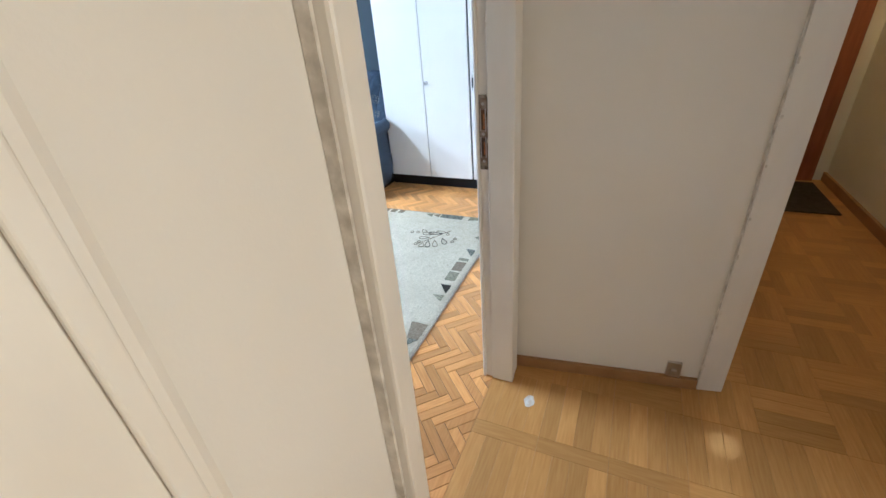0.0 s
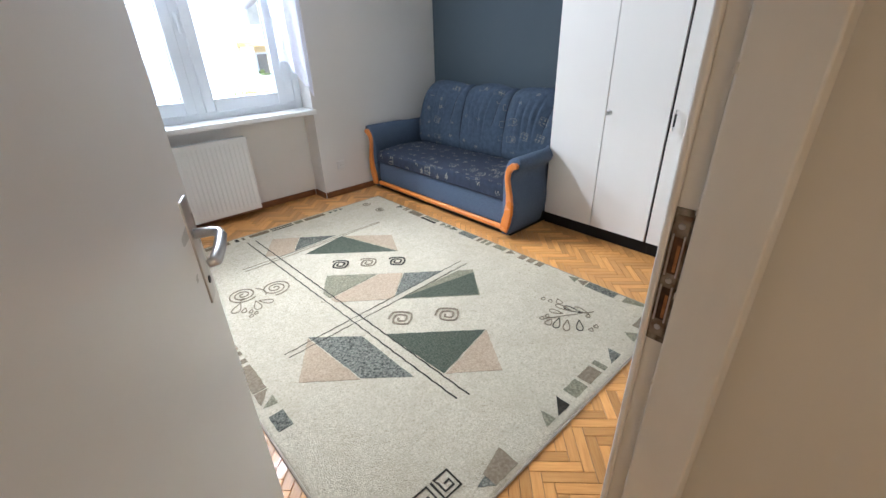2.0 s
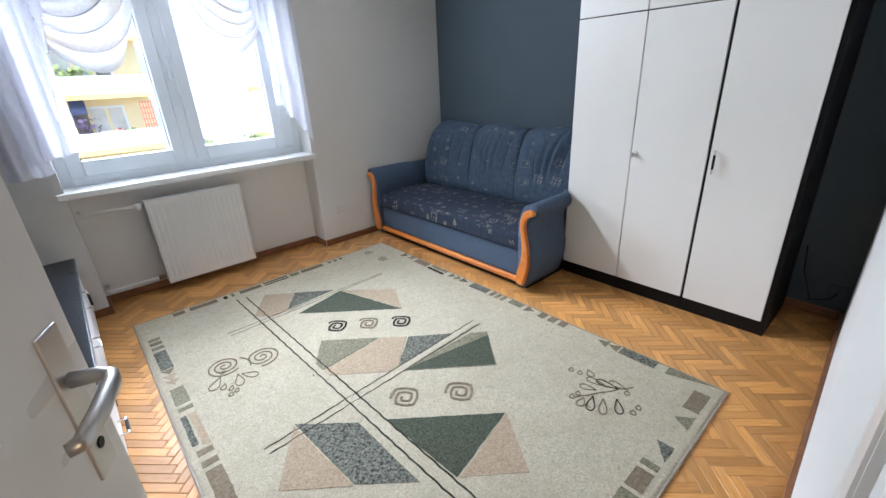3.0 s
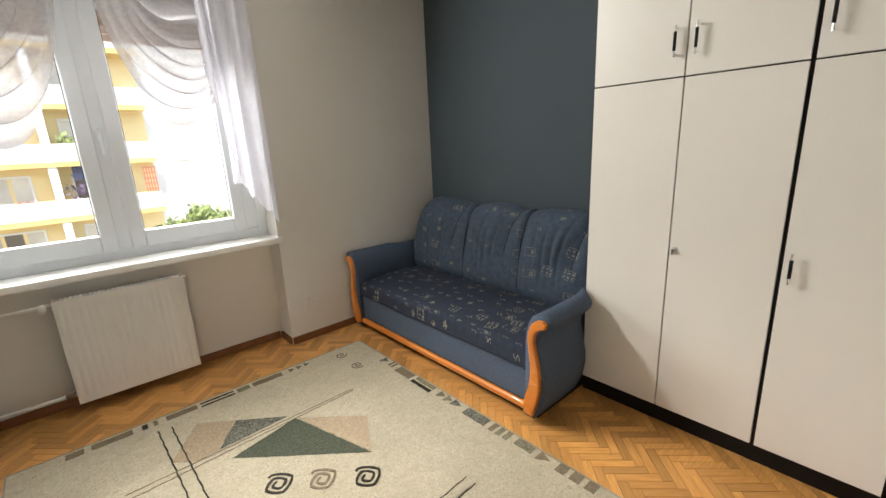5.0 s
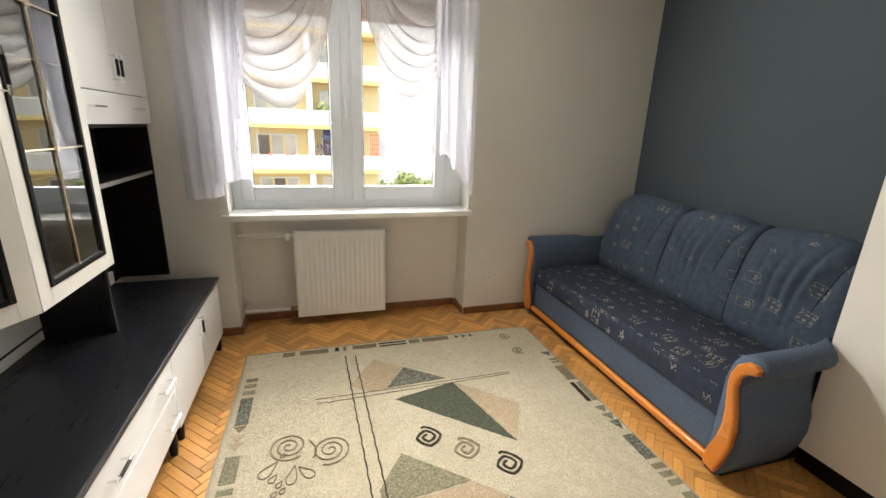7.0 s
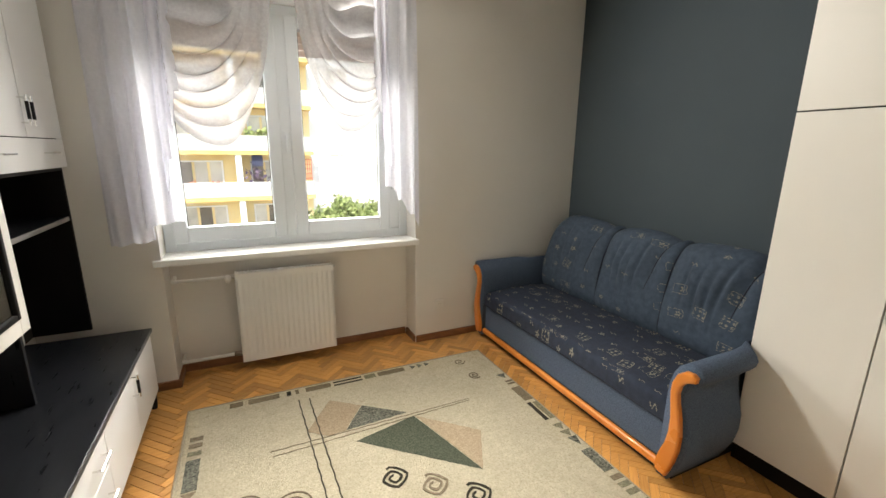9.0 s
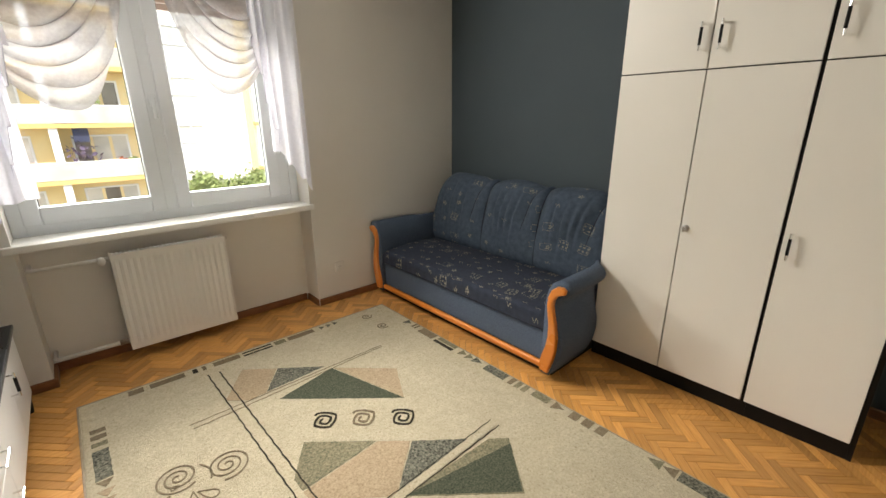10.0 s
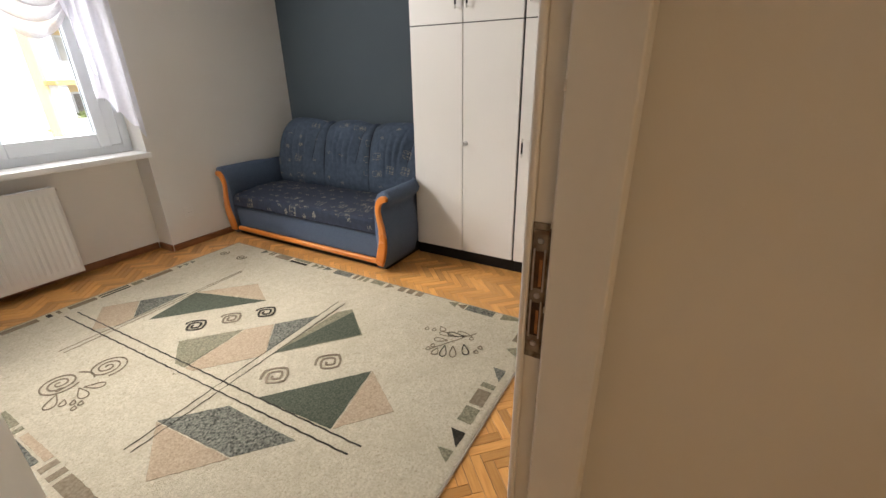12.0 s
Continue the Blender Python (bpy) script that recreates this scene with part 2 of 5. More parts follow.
M = dict(
    wall=mat("wall_paint", (0.71, 0.685, 0.642), (0.75, 0.725, 0.682), 0.85, 1.6, 0.12, 160),
    dark_wall=mat("slate_blue_paint", (0.056, 0.074, 0.088), (0.067, 0.086, 0.1), 0.8, 1.5, 0.12, 160),
    ceiling=mat("ceiling_paint", (0.66, 0.65, 0.63), (0.7, 0.69, 0.67), 0.9, 2, 0.05, 90),
    gloss_white=mat("white_gloss_paint", (0.7, 0.67, 0.62), (0.77, 0.74, 0.69), 0.32, 9, 0.4, 34, stretch=(1, 1, 0.35), depth=0.0016),
    leaf_paint=mat("glossy_door_paint", (0.66, 0.63, 0.585), (0.7, 0.67, 0.625), 0.3, 2, 0.3, 5, stretch=(0.5, 1, 2.2), depth=0.002),
    chipped=mat("worn_grey_paint", (0.42, 0.39, 0.35), (0.78, 0.74, 0.68), 0.6, 30, 0.4, 160),
    chipped_dark=mat("splintered_wood", (0.05, 0.032, 0.02), (0.34, 0.29, 0.23), 0.8, 70, 0.6, 160),
    slot_wood=mat("bolt_hole_wood", (0.2, 0.07, 0.015), (0.42, 0.17, 0.05), 0.7, 60, 0.4, 160),
    bare_wood=mat("bare_door_wood", (0.2, 0.1, 0.04), (0.42, 0.27, 0.14), 0.8, 40, 0.4, 160),
    slot=mat("shaded_rusty_hollow", (0.015, 0.006, 0.003), (0.11, 0.045, 0.012), 0.8, 40),
    pvc=mat("white_plastic", (0.7, 0.74, 0.77), (0.74, 0.78, 0.81), 0.3, 3, 0.02, 60),
    sill=mat("sill_white", (0.78, 0.77, 0.74), (0.82, 0.81, 0.78), 0.35, 6, 0.06, 70),
    laminate=mat("cream_laminate", (0.74, 0.71, 0.65), (0.77, 0.74, 0.68), 0.38, 1.2, 0.06, 70),
    white_lam=mat("white_laminate", (0.76, 0.75, 0.74), (0.79, 0.78, 0.77), 0.35, 1.5, 0.05, 70),
    black_lam=mat("black_laminate", (0.0075, 0.008, 0.0095), (0.012, 0.0125, 0.015), 0.3, 9, 0.05, 30, stretch=(7, 0.7, 1), spec=0.28, depth=0.0004),
    edging=mat("worn_black_edging", (0.018, 0.018, 0.02), (0.05, 0.05, 0.052), 0.35, 30, 0.1, 120),
    black=mat("black_board", (0.005, 0.0045, 0.0045), (0.009, 0.008, 0.0075), 0.5, 5, 0.05, 90, spec=0.2),
    chrome=mat("chrome", (0.75, 0.74, 0.72), (0.82, 0.81, 0.79), 0.16, 10, 0, 50, metal=1),
    steel=mat("brushed_steel", (0.52, 0.5, 0.48), (0.6, 0.58, 0.55), 0.34, 12, 0.05, 90, metal=1),
    rust=mat("rusty_iron", (0.12, 0.06, 0.03), (0.36, 0.31, 0.25), 0.6, 35, 0.5, 120, metal=0.5),
    radiator=mat("radiator_enamel", (0.76, 0.75, 0.72), (0.79, 0.78, 0.75), 0.32, 3, 0.02, 50),
    brass=mat("pale_brass", (0.7, 0.6, 0.42), (0.78, 0.68, 0.5), 0.25, 10, 0, 50, metal=1),
    skirting=mat("brown_skirting", (0.16, 0.062, 0.022), (0.24, 0.1, 0.038), 0.4, 6, 0.2, 40, stretch=(2, 2, 12)),
    hall_skirting=mat("hall_skirting", (0.25, 0.13, 0.045), (0.34, 0.185, 0.07), 0.5, 9, 0.2, 40),
    subfloor=mat("joint_dark", (0.03, 0.015, 0.006), (0.05, 0.025, 0.01), 0.9),
    oak=wood("oak_parquet", (0.45, 0.207, 0.052), (0.585, 0.3, 0.086), 0.36, coat=0.12, spread=0.28),
    oak_joined=wood("oak_parquet_joined", (0.45, 0.207, 0.052), (0.585, 0.3, 0.086), 0.36, island=True, coat=0.12, spread=0.28),
    hall_oak=wood("worn_oak_boards", (0.39, 0.195, 0.047), (0.475, 0.258, 0.07), 0.4, coat=0.08, spread=0.17),
    orange_wood=mat("orange_lacquer_wood", (0.56, 0.175, 0.022), (0.63, 0.215, 0.032), 0.3, 3, 0.03, 60, coat=0.4, stretch=(2, 0.6, 1)),
    brown_door=mat("brown_door_wood", (0.2, 0.06, 0.018), (0.28, 0.09, 0.03), 0.4, 4, 0.1, 60, stretch=(8, 8, 1)),
    denim=mat("blue_denim_cloth", (0.037, 0.054, 0.088), (0.084, 0.113, 0.164), 0.95, 190, 0.8, 380, depth=0.0015),
    seat_cloth=flecked("navy_patterned_cloth", (0.0085, 0.0125, 0.026), (0.018, 0.025, 0.045), (0.4, 0.345, 0.235), 15, (0.12, 0.15, 0.18, 0.5)),
    back_cloth=flecked("blue_patterned_cloth", (0.034, 0.05, 0.077), (0.06, 0.083, 0.118), (0.38, 0.33, 0.23), 11, (0.16, 0.13, 0.13, 0.16)),
    piping=mat("navy_piping", (0.008, 0.01, 0.02), (0.015, 0.018, 0.03), 0.9),
    wool=speckled("cream_wool", (0.5, 0.432, 0.302), (0.7, 0.626, 0.472), (0.27, 0.205, 0.125)),
    wool_edge=mat("taupe_binding", (0.3, 0.25, 0.19), (0.38, 0.32, 0.25), 1.0, 40, 0.8, 300, spec=0.1),
    wool_tan=mat("tan_wool", (0.28, 0.205, 0.13), (0.46, 0.362, 0.248), 1.0, 120, 1.0, 260, depth=0.005, spec=0.1),
    wool_green=mat("green_wool", (0.034, 0.042, 0.028), (0.115, 0.12, 0.084), 1.0, 130, 1.0, 260, depth=0.005, spec=0.1),
    wool_dark=mat("charcoal_wool", (0.01, 0.012, 0.01), (0.27, 0.26, 0.205), 1.0, 115, 1.0, 260, depth=0.005, spec=0.1),
    wool_sage=mat("sage_wool", (0.1, 0.1, 0.062), (0.31, 0.27, 0.18), 1.0, 120, 1.0, 260, depth=0.005, spec=0.1),
    wool_line=mat("black_wool", (0.018, 0.016, 0.012), (0.05, 0.042, 0.03), 1.0, 90, 0.8, 260, spec=0.1),
    wool_taupe=mat("taupe_wool", (0.13, 0.1, 0.06), (0.24, 0.19, 0.13), 1.0, 90, 0.8, 260, spec=0.1),
    # one voile twice: swags toned down, side falls brightened to look more lit
    sheer=sheer("sheer_white_voile", (0.83, 0.8, 0.815), 0.27, 0.32),
    sheer_fall_bright=sheer("sheer_white_voile_fall_bright", (0.86, 0.855, 0.915), 0.15, 0.78),
    spot=mat("dried_white_paint", (0.66, 0.63, 0.58), (0.5, 0.42, 0.32), 0.6, 60, 0.3, 160),
    stitch=mat("lilac_stitching", (0.3, 0.28, 0.36), (0.42, 0.4, 0.48), 0.8),
    shutter=mat("beige_shutter", (0.6, 0.45, 0.36), (0.64, 0.49, 0.4), 0.5, 5),
    pane=glass("window_glass"),
    dark_pane=glass("cabinet_glass", (0.9, 0.95, 0.93), 1.75),
    plate=mat("socket_plastic", (0.72, 0.7, 0.66), (0.75, 0.73, 0.69), 0.4),
    mat_dark=mat("doormat", (0.02, 0.016, 0.012), (0.05, 0.04, 0.03), 1, 30, 0.8, 200),
    yellow=mat("yellow_render", (0.82, 0.64, 0.3), (0.88, 0.72, 0.38), 0.9, 0.8, 0.1, 20),
    white_render=mat("white_render", (0.74, 0.73, 0.7), (0.8, 0.79, 0.76), 0.9, 0.6, 0.1, 20),
    parapet=mat("weathered_parapet", (0.4, 0.375, 0.32), (0.58, 0.55, 0.48), 0.9, 1.2, 0.2, 12),
    slab=mat("balcony_edge", (0.58, 0.4, 0.13), (0.66, 0.48, 0.18), 0.9, 1.5),
    # pale pane colour paints in the bright sky the far windows reflect
    far_sky_pane=mat("far_window_sky_tone", (0.42, 0.4, 0.34), (0.72, 0.68, 0.58), 0.12, 0.8, 0),
    far_dark=mat("far_dark_window", (0.1, 0.09, 0.075), (0.24, 0.21, 0.17), 0.12, 0.8, 0),
    leaf=mat("bush_leaf", (0.2, 0.25, 0.07), (0.33, 0.37, 0.13), 0.7, 2, 0, 20),
    bark=mat("bark", (0.08, 0.055, 0.035), (0.12, 0.085, 0.06), 0.9, 8, 0.4, 40),
    bounce_ground=mat("pale_bounce_ground", (0.36, 0.34, 0.31), (0.45, 0.43, 0.39), 0.95, 0.4, 0.3, 30),
    purple=mat("faded_purple_cloth", (0.12, 0.085, 0.14), (0.17, 0.12, 0.18), 0.9, 5),
    navy=mat("navy_cloth", (0.03, 0.035, 0.07), (0.05, 0.055, 0.1), 0.9, 5),
    terracotta=mat("terracotta", (0.4, 0.12, 0.06), (0.5, 0.17, 0.09), 0.8, 5),
)


# ---- mesh helpers ----
def bx(bm, x0, x1, y0, y1, z0, z1, bev=0.0, seg=2):
    vs = [bm.verts.new((x, y, z)) for x in (x0, x1) for y in (y0, y1) for z in (z0, z1)]
    fs = [bm.faces.new([vs[i] for i in q]) for q in ((0, 1, 3, 2), (4, 6, 7, 5), (0, 4, 5, 1), (2, 3, 7, 6), (0, 2, 6, 4), (1, 5, 7, 3))]
    if bev:
        es = list({e for f in fs for e in f.edges})
        bmesh.ops.bevel(bm, geom=es, offset=bev, segments=seg, profile=0.5, affect="EDGES")
    return bm


def box(x0, x1, y0, y1, z0, z1, bev=0.0, seg=2):
    return bx(bmesh.new(), x0, x1, y0, y1, z0, z1, bev, seg)


def prism(bm, pts, axis, a0, a1, bev=0.0):
    """A polygon of two coordinates, extruded along the third axis."""
    def at(p, a):
        return {"x": (a, p[0], p[1]), "y": (p[0], a, p[1]), "z": (p[0], p[1], a)}[axis]
    lo = [bm.verts.new(at(p, a0)) for p in pts]
    hi = [bm.verts.new(at(p, a1)) for p in pts]
    n = len(pts)
    fs = [bm.faces.new(lo[::-1]), bm.faces.new(hi)]
    fs += [bm.faces.new((lo[i], lo[(i + 1) % n], hi[(i + 1) % n], hi[i])) for i in range(n)]
    bmesh.ops.recalc_face_normals(bm, faces=fs)
    if bev:
        es = [e for e in fs[0].edges] + [e for e in fs[1].edges]
        bmesh.ops.bevel(bm, geom=es, offset=bev, segments=2, profile=0.5, affect="EDGES")
    return bm


def tube(bm, pts, r, n=8, closed=True):
    pts = [Vector(p) for p in pts]
    rings = []
    for i, p in enumerate(pts):
        d = (pts[min(i + 1, len(pts) - 1)] - pts[max(i - 1, 0)]).normalized()
        up = Vector((0, 0, 1)) if abs(d.z) < 0.9 else Vector((1, 0, 0))
        a = d.cross(up).normalized()
        b = d.cross(a)
        rr = r[i] if isinstance(r, (list, tuple)) else r
        rings.append([bm.verts.new(p + rr * (math.cos(2 * math.pi * k / n) * a + math.sin(2 * math.pi * k / n) * b)) for k in range(n)])
    for u, v in zip(rings, rings[1:]):
        for k in range(n):
            bm.faces.new((u[k], u[(k + 1) % n], v[(k + 1) % n], v[k]))
    if closed:
        bm.faces.new(rings[0][::-1])
        bm.faces.new(rings[-1])
    return bm


def sheet(fn, nu, nv, run=None):
    """A grid surface from fn(u, v); run: start and size of its cloth run in metres, kept as UV."""
    bm = bmesh.new()
    layer = bm.loops.layers.uv.new("UVMap") if run else None
    g = [[bm.verts.new(fn(i / nu, j / nv)) for j in range(nv + 1)] for i in range(nu + 1)]
    for i in range(nu):
        for j in range(nv):
            f = bm.faces.new((g[i][j], g[i + 1][j], g[i + 1][j + 1], g[i][j + 1]))
            if run:
                for lp, (a, c) in zip(f.loops, ((i, j), (i + 1, j), (i + 1, j + 1), (i, j + 1))):
                    lp[layer].uv = (run[0] + run[1] * a / nu, run[2] * c / nv)
    return bm


def mesh_of(name, bm, material, smooth=False):
    me = bpy.data.meshes.new(name)
    bmesh.ops.recalc_face_normals(bm, faces=bm.faces[:])
    bm.to_mesh(me)
    bm.free()
    me.materials.append(material)
    if smooth:
        for p in me.polygons:
            p.use_smooth = True
    return me


def thing(name, at, label, category, group="", kind=""):
    ob = new(name)
    ob.location = at
    return tagged(ob, label, category, group, kind)


def root_at(ob):
    while ob.parent:
        ob = ob.parent
    return Vector(ob.location) if ob.type == "EMPTY" else Vector((0, 0, 0))


def part(name, bm, material, parent, label="", smooth=False):
    bm.transform(Matrix.Translation(-root_at(parent)))
    ob = new(name, mesh_of(name, bm, material, smooth))
    ob.parent = parent
    return tagged(ob, label)


def solo(name, bm, material, label, category, group="", kind="", smooth=False):
    return tagged(new(name, mesh_of(name, bm, material, smooth)), label, category, group, kind)


def structure(name, bm, material, label="", category=""):
    return solo(name, bm, material, label, category, kind="structure")


# ---- structure of the room ----
X0, Y0, H = -3.64, -3.376, 2.62          # west wall, south wall, ceiling
WL, WR, WT = -3.02, -1.435, 2.32          # window opening
DL, DR, DH = -3.345, -2.562, 2.04         # door opening
SY = -3.47                               # hall face of the south wall
SOUTH_E = -3.297                         # the south wall runs out of square, to here at its east end


def south_at(x):
    return -3.381 + (SOUTH_E + 3.381) * (x - DR - 0.085) / (-DR - 0.085)


b = bmesh.new()
bx(b, X0 - 0.2, WL, 0, 0.36, -0.02, H)
bx(b, WR, 0.0, 0, 0.36, -0.02, H)
bx(b, WL, WR, 0, 0.36, WT, H)
bx(b, WL, WR, 0.2, 0.36, -0.02, 0.775)
structure("wall_north", b, M["wall"], "off-white painted wall with a window over a radiator niche", "wall")
structure("wall_east", box(0.0, 0.2, Y0 - 0.17, 0.36, -0.02, H), M["dark_wall"], "matt slate-blue painted accent wall", "wall")
structure("wall_west", box(X0 - 0.2, X0, Y0, 0.0, -0.02, H), M["wall"], "off-white painted wall behind the wall unit", "wall")
b = bmesh.new()
bx(b, -4.7, DL - 0.03, SY - 0.03, Y0, -0.02, H)
bx(b, DR + 0.03, DR + 0.085, SY, -3.390, -0.02, H)
prism(b, [(DR + 0.085, SY), (0.0, SY), (0.0, SOUTH_E), (DR + 0.085, -3.381)], "z", -0.02, H)
bx(b, DL - 0.03, DR + 0.03, SY, Y0, DH + 0.03, H)
structure("wall_south", b, M["wall"], "off-white painted wall with a doorway to the hall", "wall")
structure("ceiling", box(-4.85, 0.45, -5.6, 0.36, H, H + 0.1), M["ceiling"], "plain white ceiling", "ceiling")
structure("floor", box(X0 - 0.2, 0.2, -3.43, 0.36, -0.06, -0.006), M["subfloor"], "oak herringbone parquet floor", "floor")

# hall, slightly out of square as it stands
HA, HB = (-2.445, SY), (-2.337, -4.28)
b = bmesh.new()
prism(b, [HA, HB, (-2.2, -4.28), (-2.2, SY)], "z", -0.02, H)
structure("wall_hall_east", b, M["wall"], "off-white painted stub wall in the hall", "wall")
structure("wall_corridor_north", box(-2.2, 0.4, -4.284, -4.18, -0.02, H), M["wall"], "off-white corridor wall", "wall")
# blind opening out of view, added to house the hall fill lamp
b = bmesh.new()
bx(b, -4.7, -4.15, -5.46, -5.31, -0.02, H)
bx(b, -3.35, 0.4, -5.46, -5.31, -0.02, H)
bx(b, -4.15, -3.35, -5.46, -5.31, 2.2, H)
bx(b, -4.7, 0.4, -5.6, -5.461, -0.02, H)
structure("wall_hall_south", b, M["wall"], "off-white corridor wall with an unseen blind opening for the hall fill lamp", "wall")
b = bmesh.new()
bx(b, -4.85, -4.7, -5.6, Y0, -0.02, H)
structure("wall_hall_west", b, M["wall"], "off-white wall closing the hall", "wall")
structure("wall_corridor_east", box(0.3, 0.45, -5.46, -4.18, -0.02, H), M["wall"], "off-white wall at the end of the corridor", "wall")
structure("hall_floor", box(-4.85, 0.4, -5.6, -3.43, -0.06, -0.006), M["subfloor"], "worn oak board floor in the hall", "floor")

# skirting boards
def skirt(name, bm, m="skirting"):
    return structure(name, bm, M[m], "narrow brown wooden skirting board", "skirting")

def skirt_run(bm, x0, x1, y0, y1):
    return bx(bm, x0, x1, y0, y1, 0.0, 0.055, 0.006)

b = bmesh.new()
skirt_run(b, WR, -0.06, -0.018, 0)
skirt_run(b, WR - 0.018, WR, 0.0, 0.182)
skirt_run(b, WL, WR - 0.018, 0.182, 0.2)
skirt_run(b, WL, WL + 0.018, 0.0, 0.18)
skirt_run(b, X0, WL + 0.018, -0.018, 0)
skirt("baseboard_north", b)
skirt("baseboard_east", box(-0.018, 0, SOUTH_E + 0.02, -0.02, 0, 0.055, 0.006))
b = bmesh.new()
xa, xb = DR + 0.152, -0.02
prism(b, [(xa, south_at(xa)), (xb, south_at(xb)), (xb, south_at(xb) + 0.018), (xa, south_at(xa) + 0.018)], "z", 0, 0.055, 0.005)
skirt("baseboard_south", b)
b = bmesh.new()
prism(b, [(HA[0] + 0.002, SY - 0.02), (HA[0] - 0.016, SY - 0.02), (-2.367, -4.20), (-2.347, -4.20)], "z", 0, 0.05, 0.004)
skirt("baseboard_hall", b, "hall_skirting")
skirt("baseboard_corridor", box(-3.35, 0.3, -5.31, -5.285, 0, 0.07, 0.005), "hall_skirting")

# door frame with hall casings and strike plate
def casing(bm, x0, x1, y0, y1, z0, z1):
    return bx(bm, x0, x1, y0, y1, z0, z1, 0.006)

frame_ob = thing("door_1", (-2.92, SY, 0), "white gloss-painted wooden door frame with chipped edges", "door frame", kind="structure")
JA, JB, JC = -3.389, -3.4005, -3.4285     # room edge of the jamb, rebate from here, to here
b = bmesh.new()
bx(b, DR, DR + 0.03, SY - 0.045, JC, 0, DH, 0.004, 3)
bx(b, DR + 0.009, DR + 0.03, JC, JB, 0, DH, 0.002)
bx(b, DR, DR + 0.03, JB, JA, 0, DH, 0.0035, 3)
part("jamb", b, M["gloss_white"], frame_ob)
part("jamb", box(DL - 0.03, DL, SY - 0.01, Y0 - 0.008, 0, DH, 0.003), M["gloss_white"], frame_ob)
part("head", box(DL - 0.03, DR + 0.03, SY - 0.01, Y0 - 0.008, DH, DH + 0.03, 0.003), M["gloss_white"], frame_ob)
part("casing", casing(bmesh.new(), DR + 0.0305, -2.47, SY - 0.042, SY - 0.011, 0, DH + 0.08), M["gloss_white"], frame_ob)
part("casing", casing(bmesh.new(), DL - 0.06, DL - 0.006, SY - 0.07, SY - 0.0105, 0, DH + 0.08), M["gloss_white"], frame_ob)
part("casing", casing(bmesh.new(), DL - 0.08, -2.47, SY - 0.042, SY - 0.011, DH + 0.081, DH + 0.16), M["gloss_white"], frame_ob)
b = bmesh.new()
xa, xb = DR + 0.09, DR + 0.15
prism(b, [(xa, south_at(xa) - 0.004), (xb, south_at(xb) - 0.004), (xb, south_at(xb) + 0.004), (xa, south_at(xa) + 0.004)], "z", 0, DH + 0.07, 0.002)
part("casing", b, M["gloss_white"], frame_ob)
part("worn_joint", box(DL - 0.067, DL - 0.0605, SY - 0.05, SY - 0.031, 0, DH + 0.08), M["chipped"], frame_ob, "cracked grey paint joint")
part("worn_recess", box(DR + 0.006, DR + 0.0095, JC + 0.0005, JB - 0.0005, 0.918, 1.148), M["chipped_dark"], frame_ob, "bare splintered wood round the strike plate")
sp = part("strike_plate", box(DR + 0.004, DR + 0.010, JC + 0.003, JB - 0.003, 0.93, 1.138, 0.001), M["rust"], frame_ob, "rusty strike plate")
ym = (JB + JC) / 2
# bolt holes are flat boxes, their shade painted as dark rusty brown
for z0, z1 in ((1.045, 1.105), (0.962, 1.02)):
    part("slot", box(DR + 0.0028, DR + 0.0039, ym - 0.0062, ym + 0.0062, z0, z1), M["slot"], sp)
    part("bolt_wood", box(DR + 0.0020, DR + 0.0027, ym - 0.0055, ym - 0.001, z0 + 0.004, z1 - 0.012), M["slot_wood"], sp, "bare brown wood in the bolt hole")
    for y0 in (ym - 0.0092, ym + 0.0068):
        part("lip", box(DR + 0.0012, DR + 0.0039, y0, y0 + 0.0024, z0 - 0.004, z1 + 0.004, 0.0006), M["steel"], sp, "worn bright steel lip")
for z in (1.122, 1.032, 0.946):
    b = bmesh.new()
    tube(b, [(DR + 0.0039, ym, z), (DR + 0.002, ym, z)], [0.005, 0.004], 10)
    part("screw", b, M["steel"], sp)
rnd = random.Random(9)
for i in range(7):
    z = 0.62 + 0.17 * i + rnd.uniform(-0.06, 0.06)
    part("paint_chip", box(DR - 0.0006, DR + 0.002, JC - rnd.uniform(0.002, 0.005), JC + 0.0008, z, z + rnd.uniform(0.005, 0.016), 0.0005, 1), M["chipped"], frame_ob)

# casing of the next opening at the end of the stub wall
cas = thing("door_2", (-2.35, -4.24, 0), "white-painted wooden corner casing with chipped paint", "door frame", kind="structure")
b = bmesh.new()
prism(b, [(-2.362, -4.204), (-2.346, -4.204), (-2.337, -4.2805), (-2.20, -4.2805), (-2.20, -4.29), (-2.346, -4.29)], "z", 0, 2.1, 0.003)
part("casing", b, M["gloss_white"], cas)
b = bmesh.new()
prism(b, [(-2.353, -4.199), (-2.347, -4.199), (-2.346, -4.204), (-2.354, -4.204)], "z", 0, 2.1)
part("worn_joint", b, M["chipped"], cas, "cracked grey paint joint")
rnd = random.Random(5)
for i in range(9):
    z = 0.1 + 0.16 * i + rnd.uniform(-0.05, 0.05)
    h = rnd.uniform(0.008, 0.02)
    part("paint_chip", box(-2.3632, -2.358, -4.209 - rnd.uniform(0.0, 0.004), -4.2045, z, z + h, 0.0015), M["chipped"], cas)

d3 = thing("door_3", (-4.1, SY, 0), "white-painted closed door with a moulded casing in the hall", "door", kind="structure")
part("casing", box(-3.86, -3.672, SY - 0.06, SY - 0.03, 0, 2.1, 0.012), M["gloss_white"], d3)
for xm in (-3.705, -3.835):
    part("moulding", box(xm - 0.011, xm + 0.011, SY - 0.068, SY - 0.0605, 0, 2.08, 0.0035, 3), M["gloss_white"], d3)
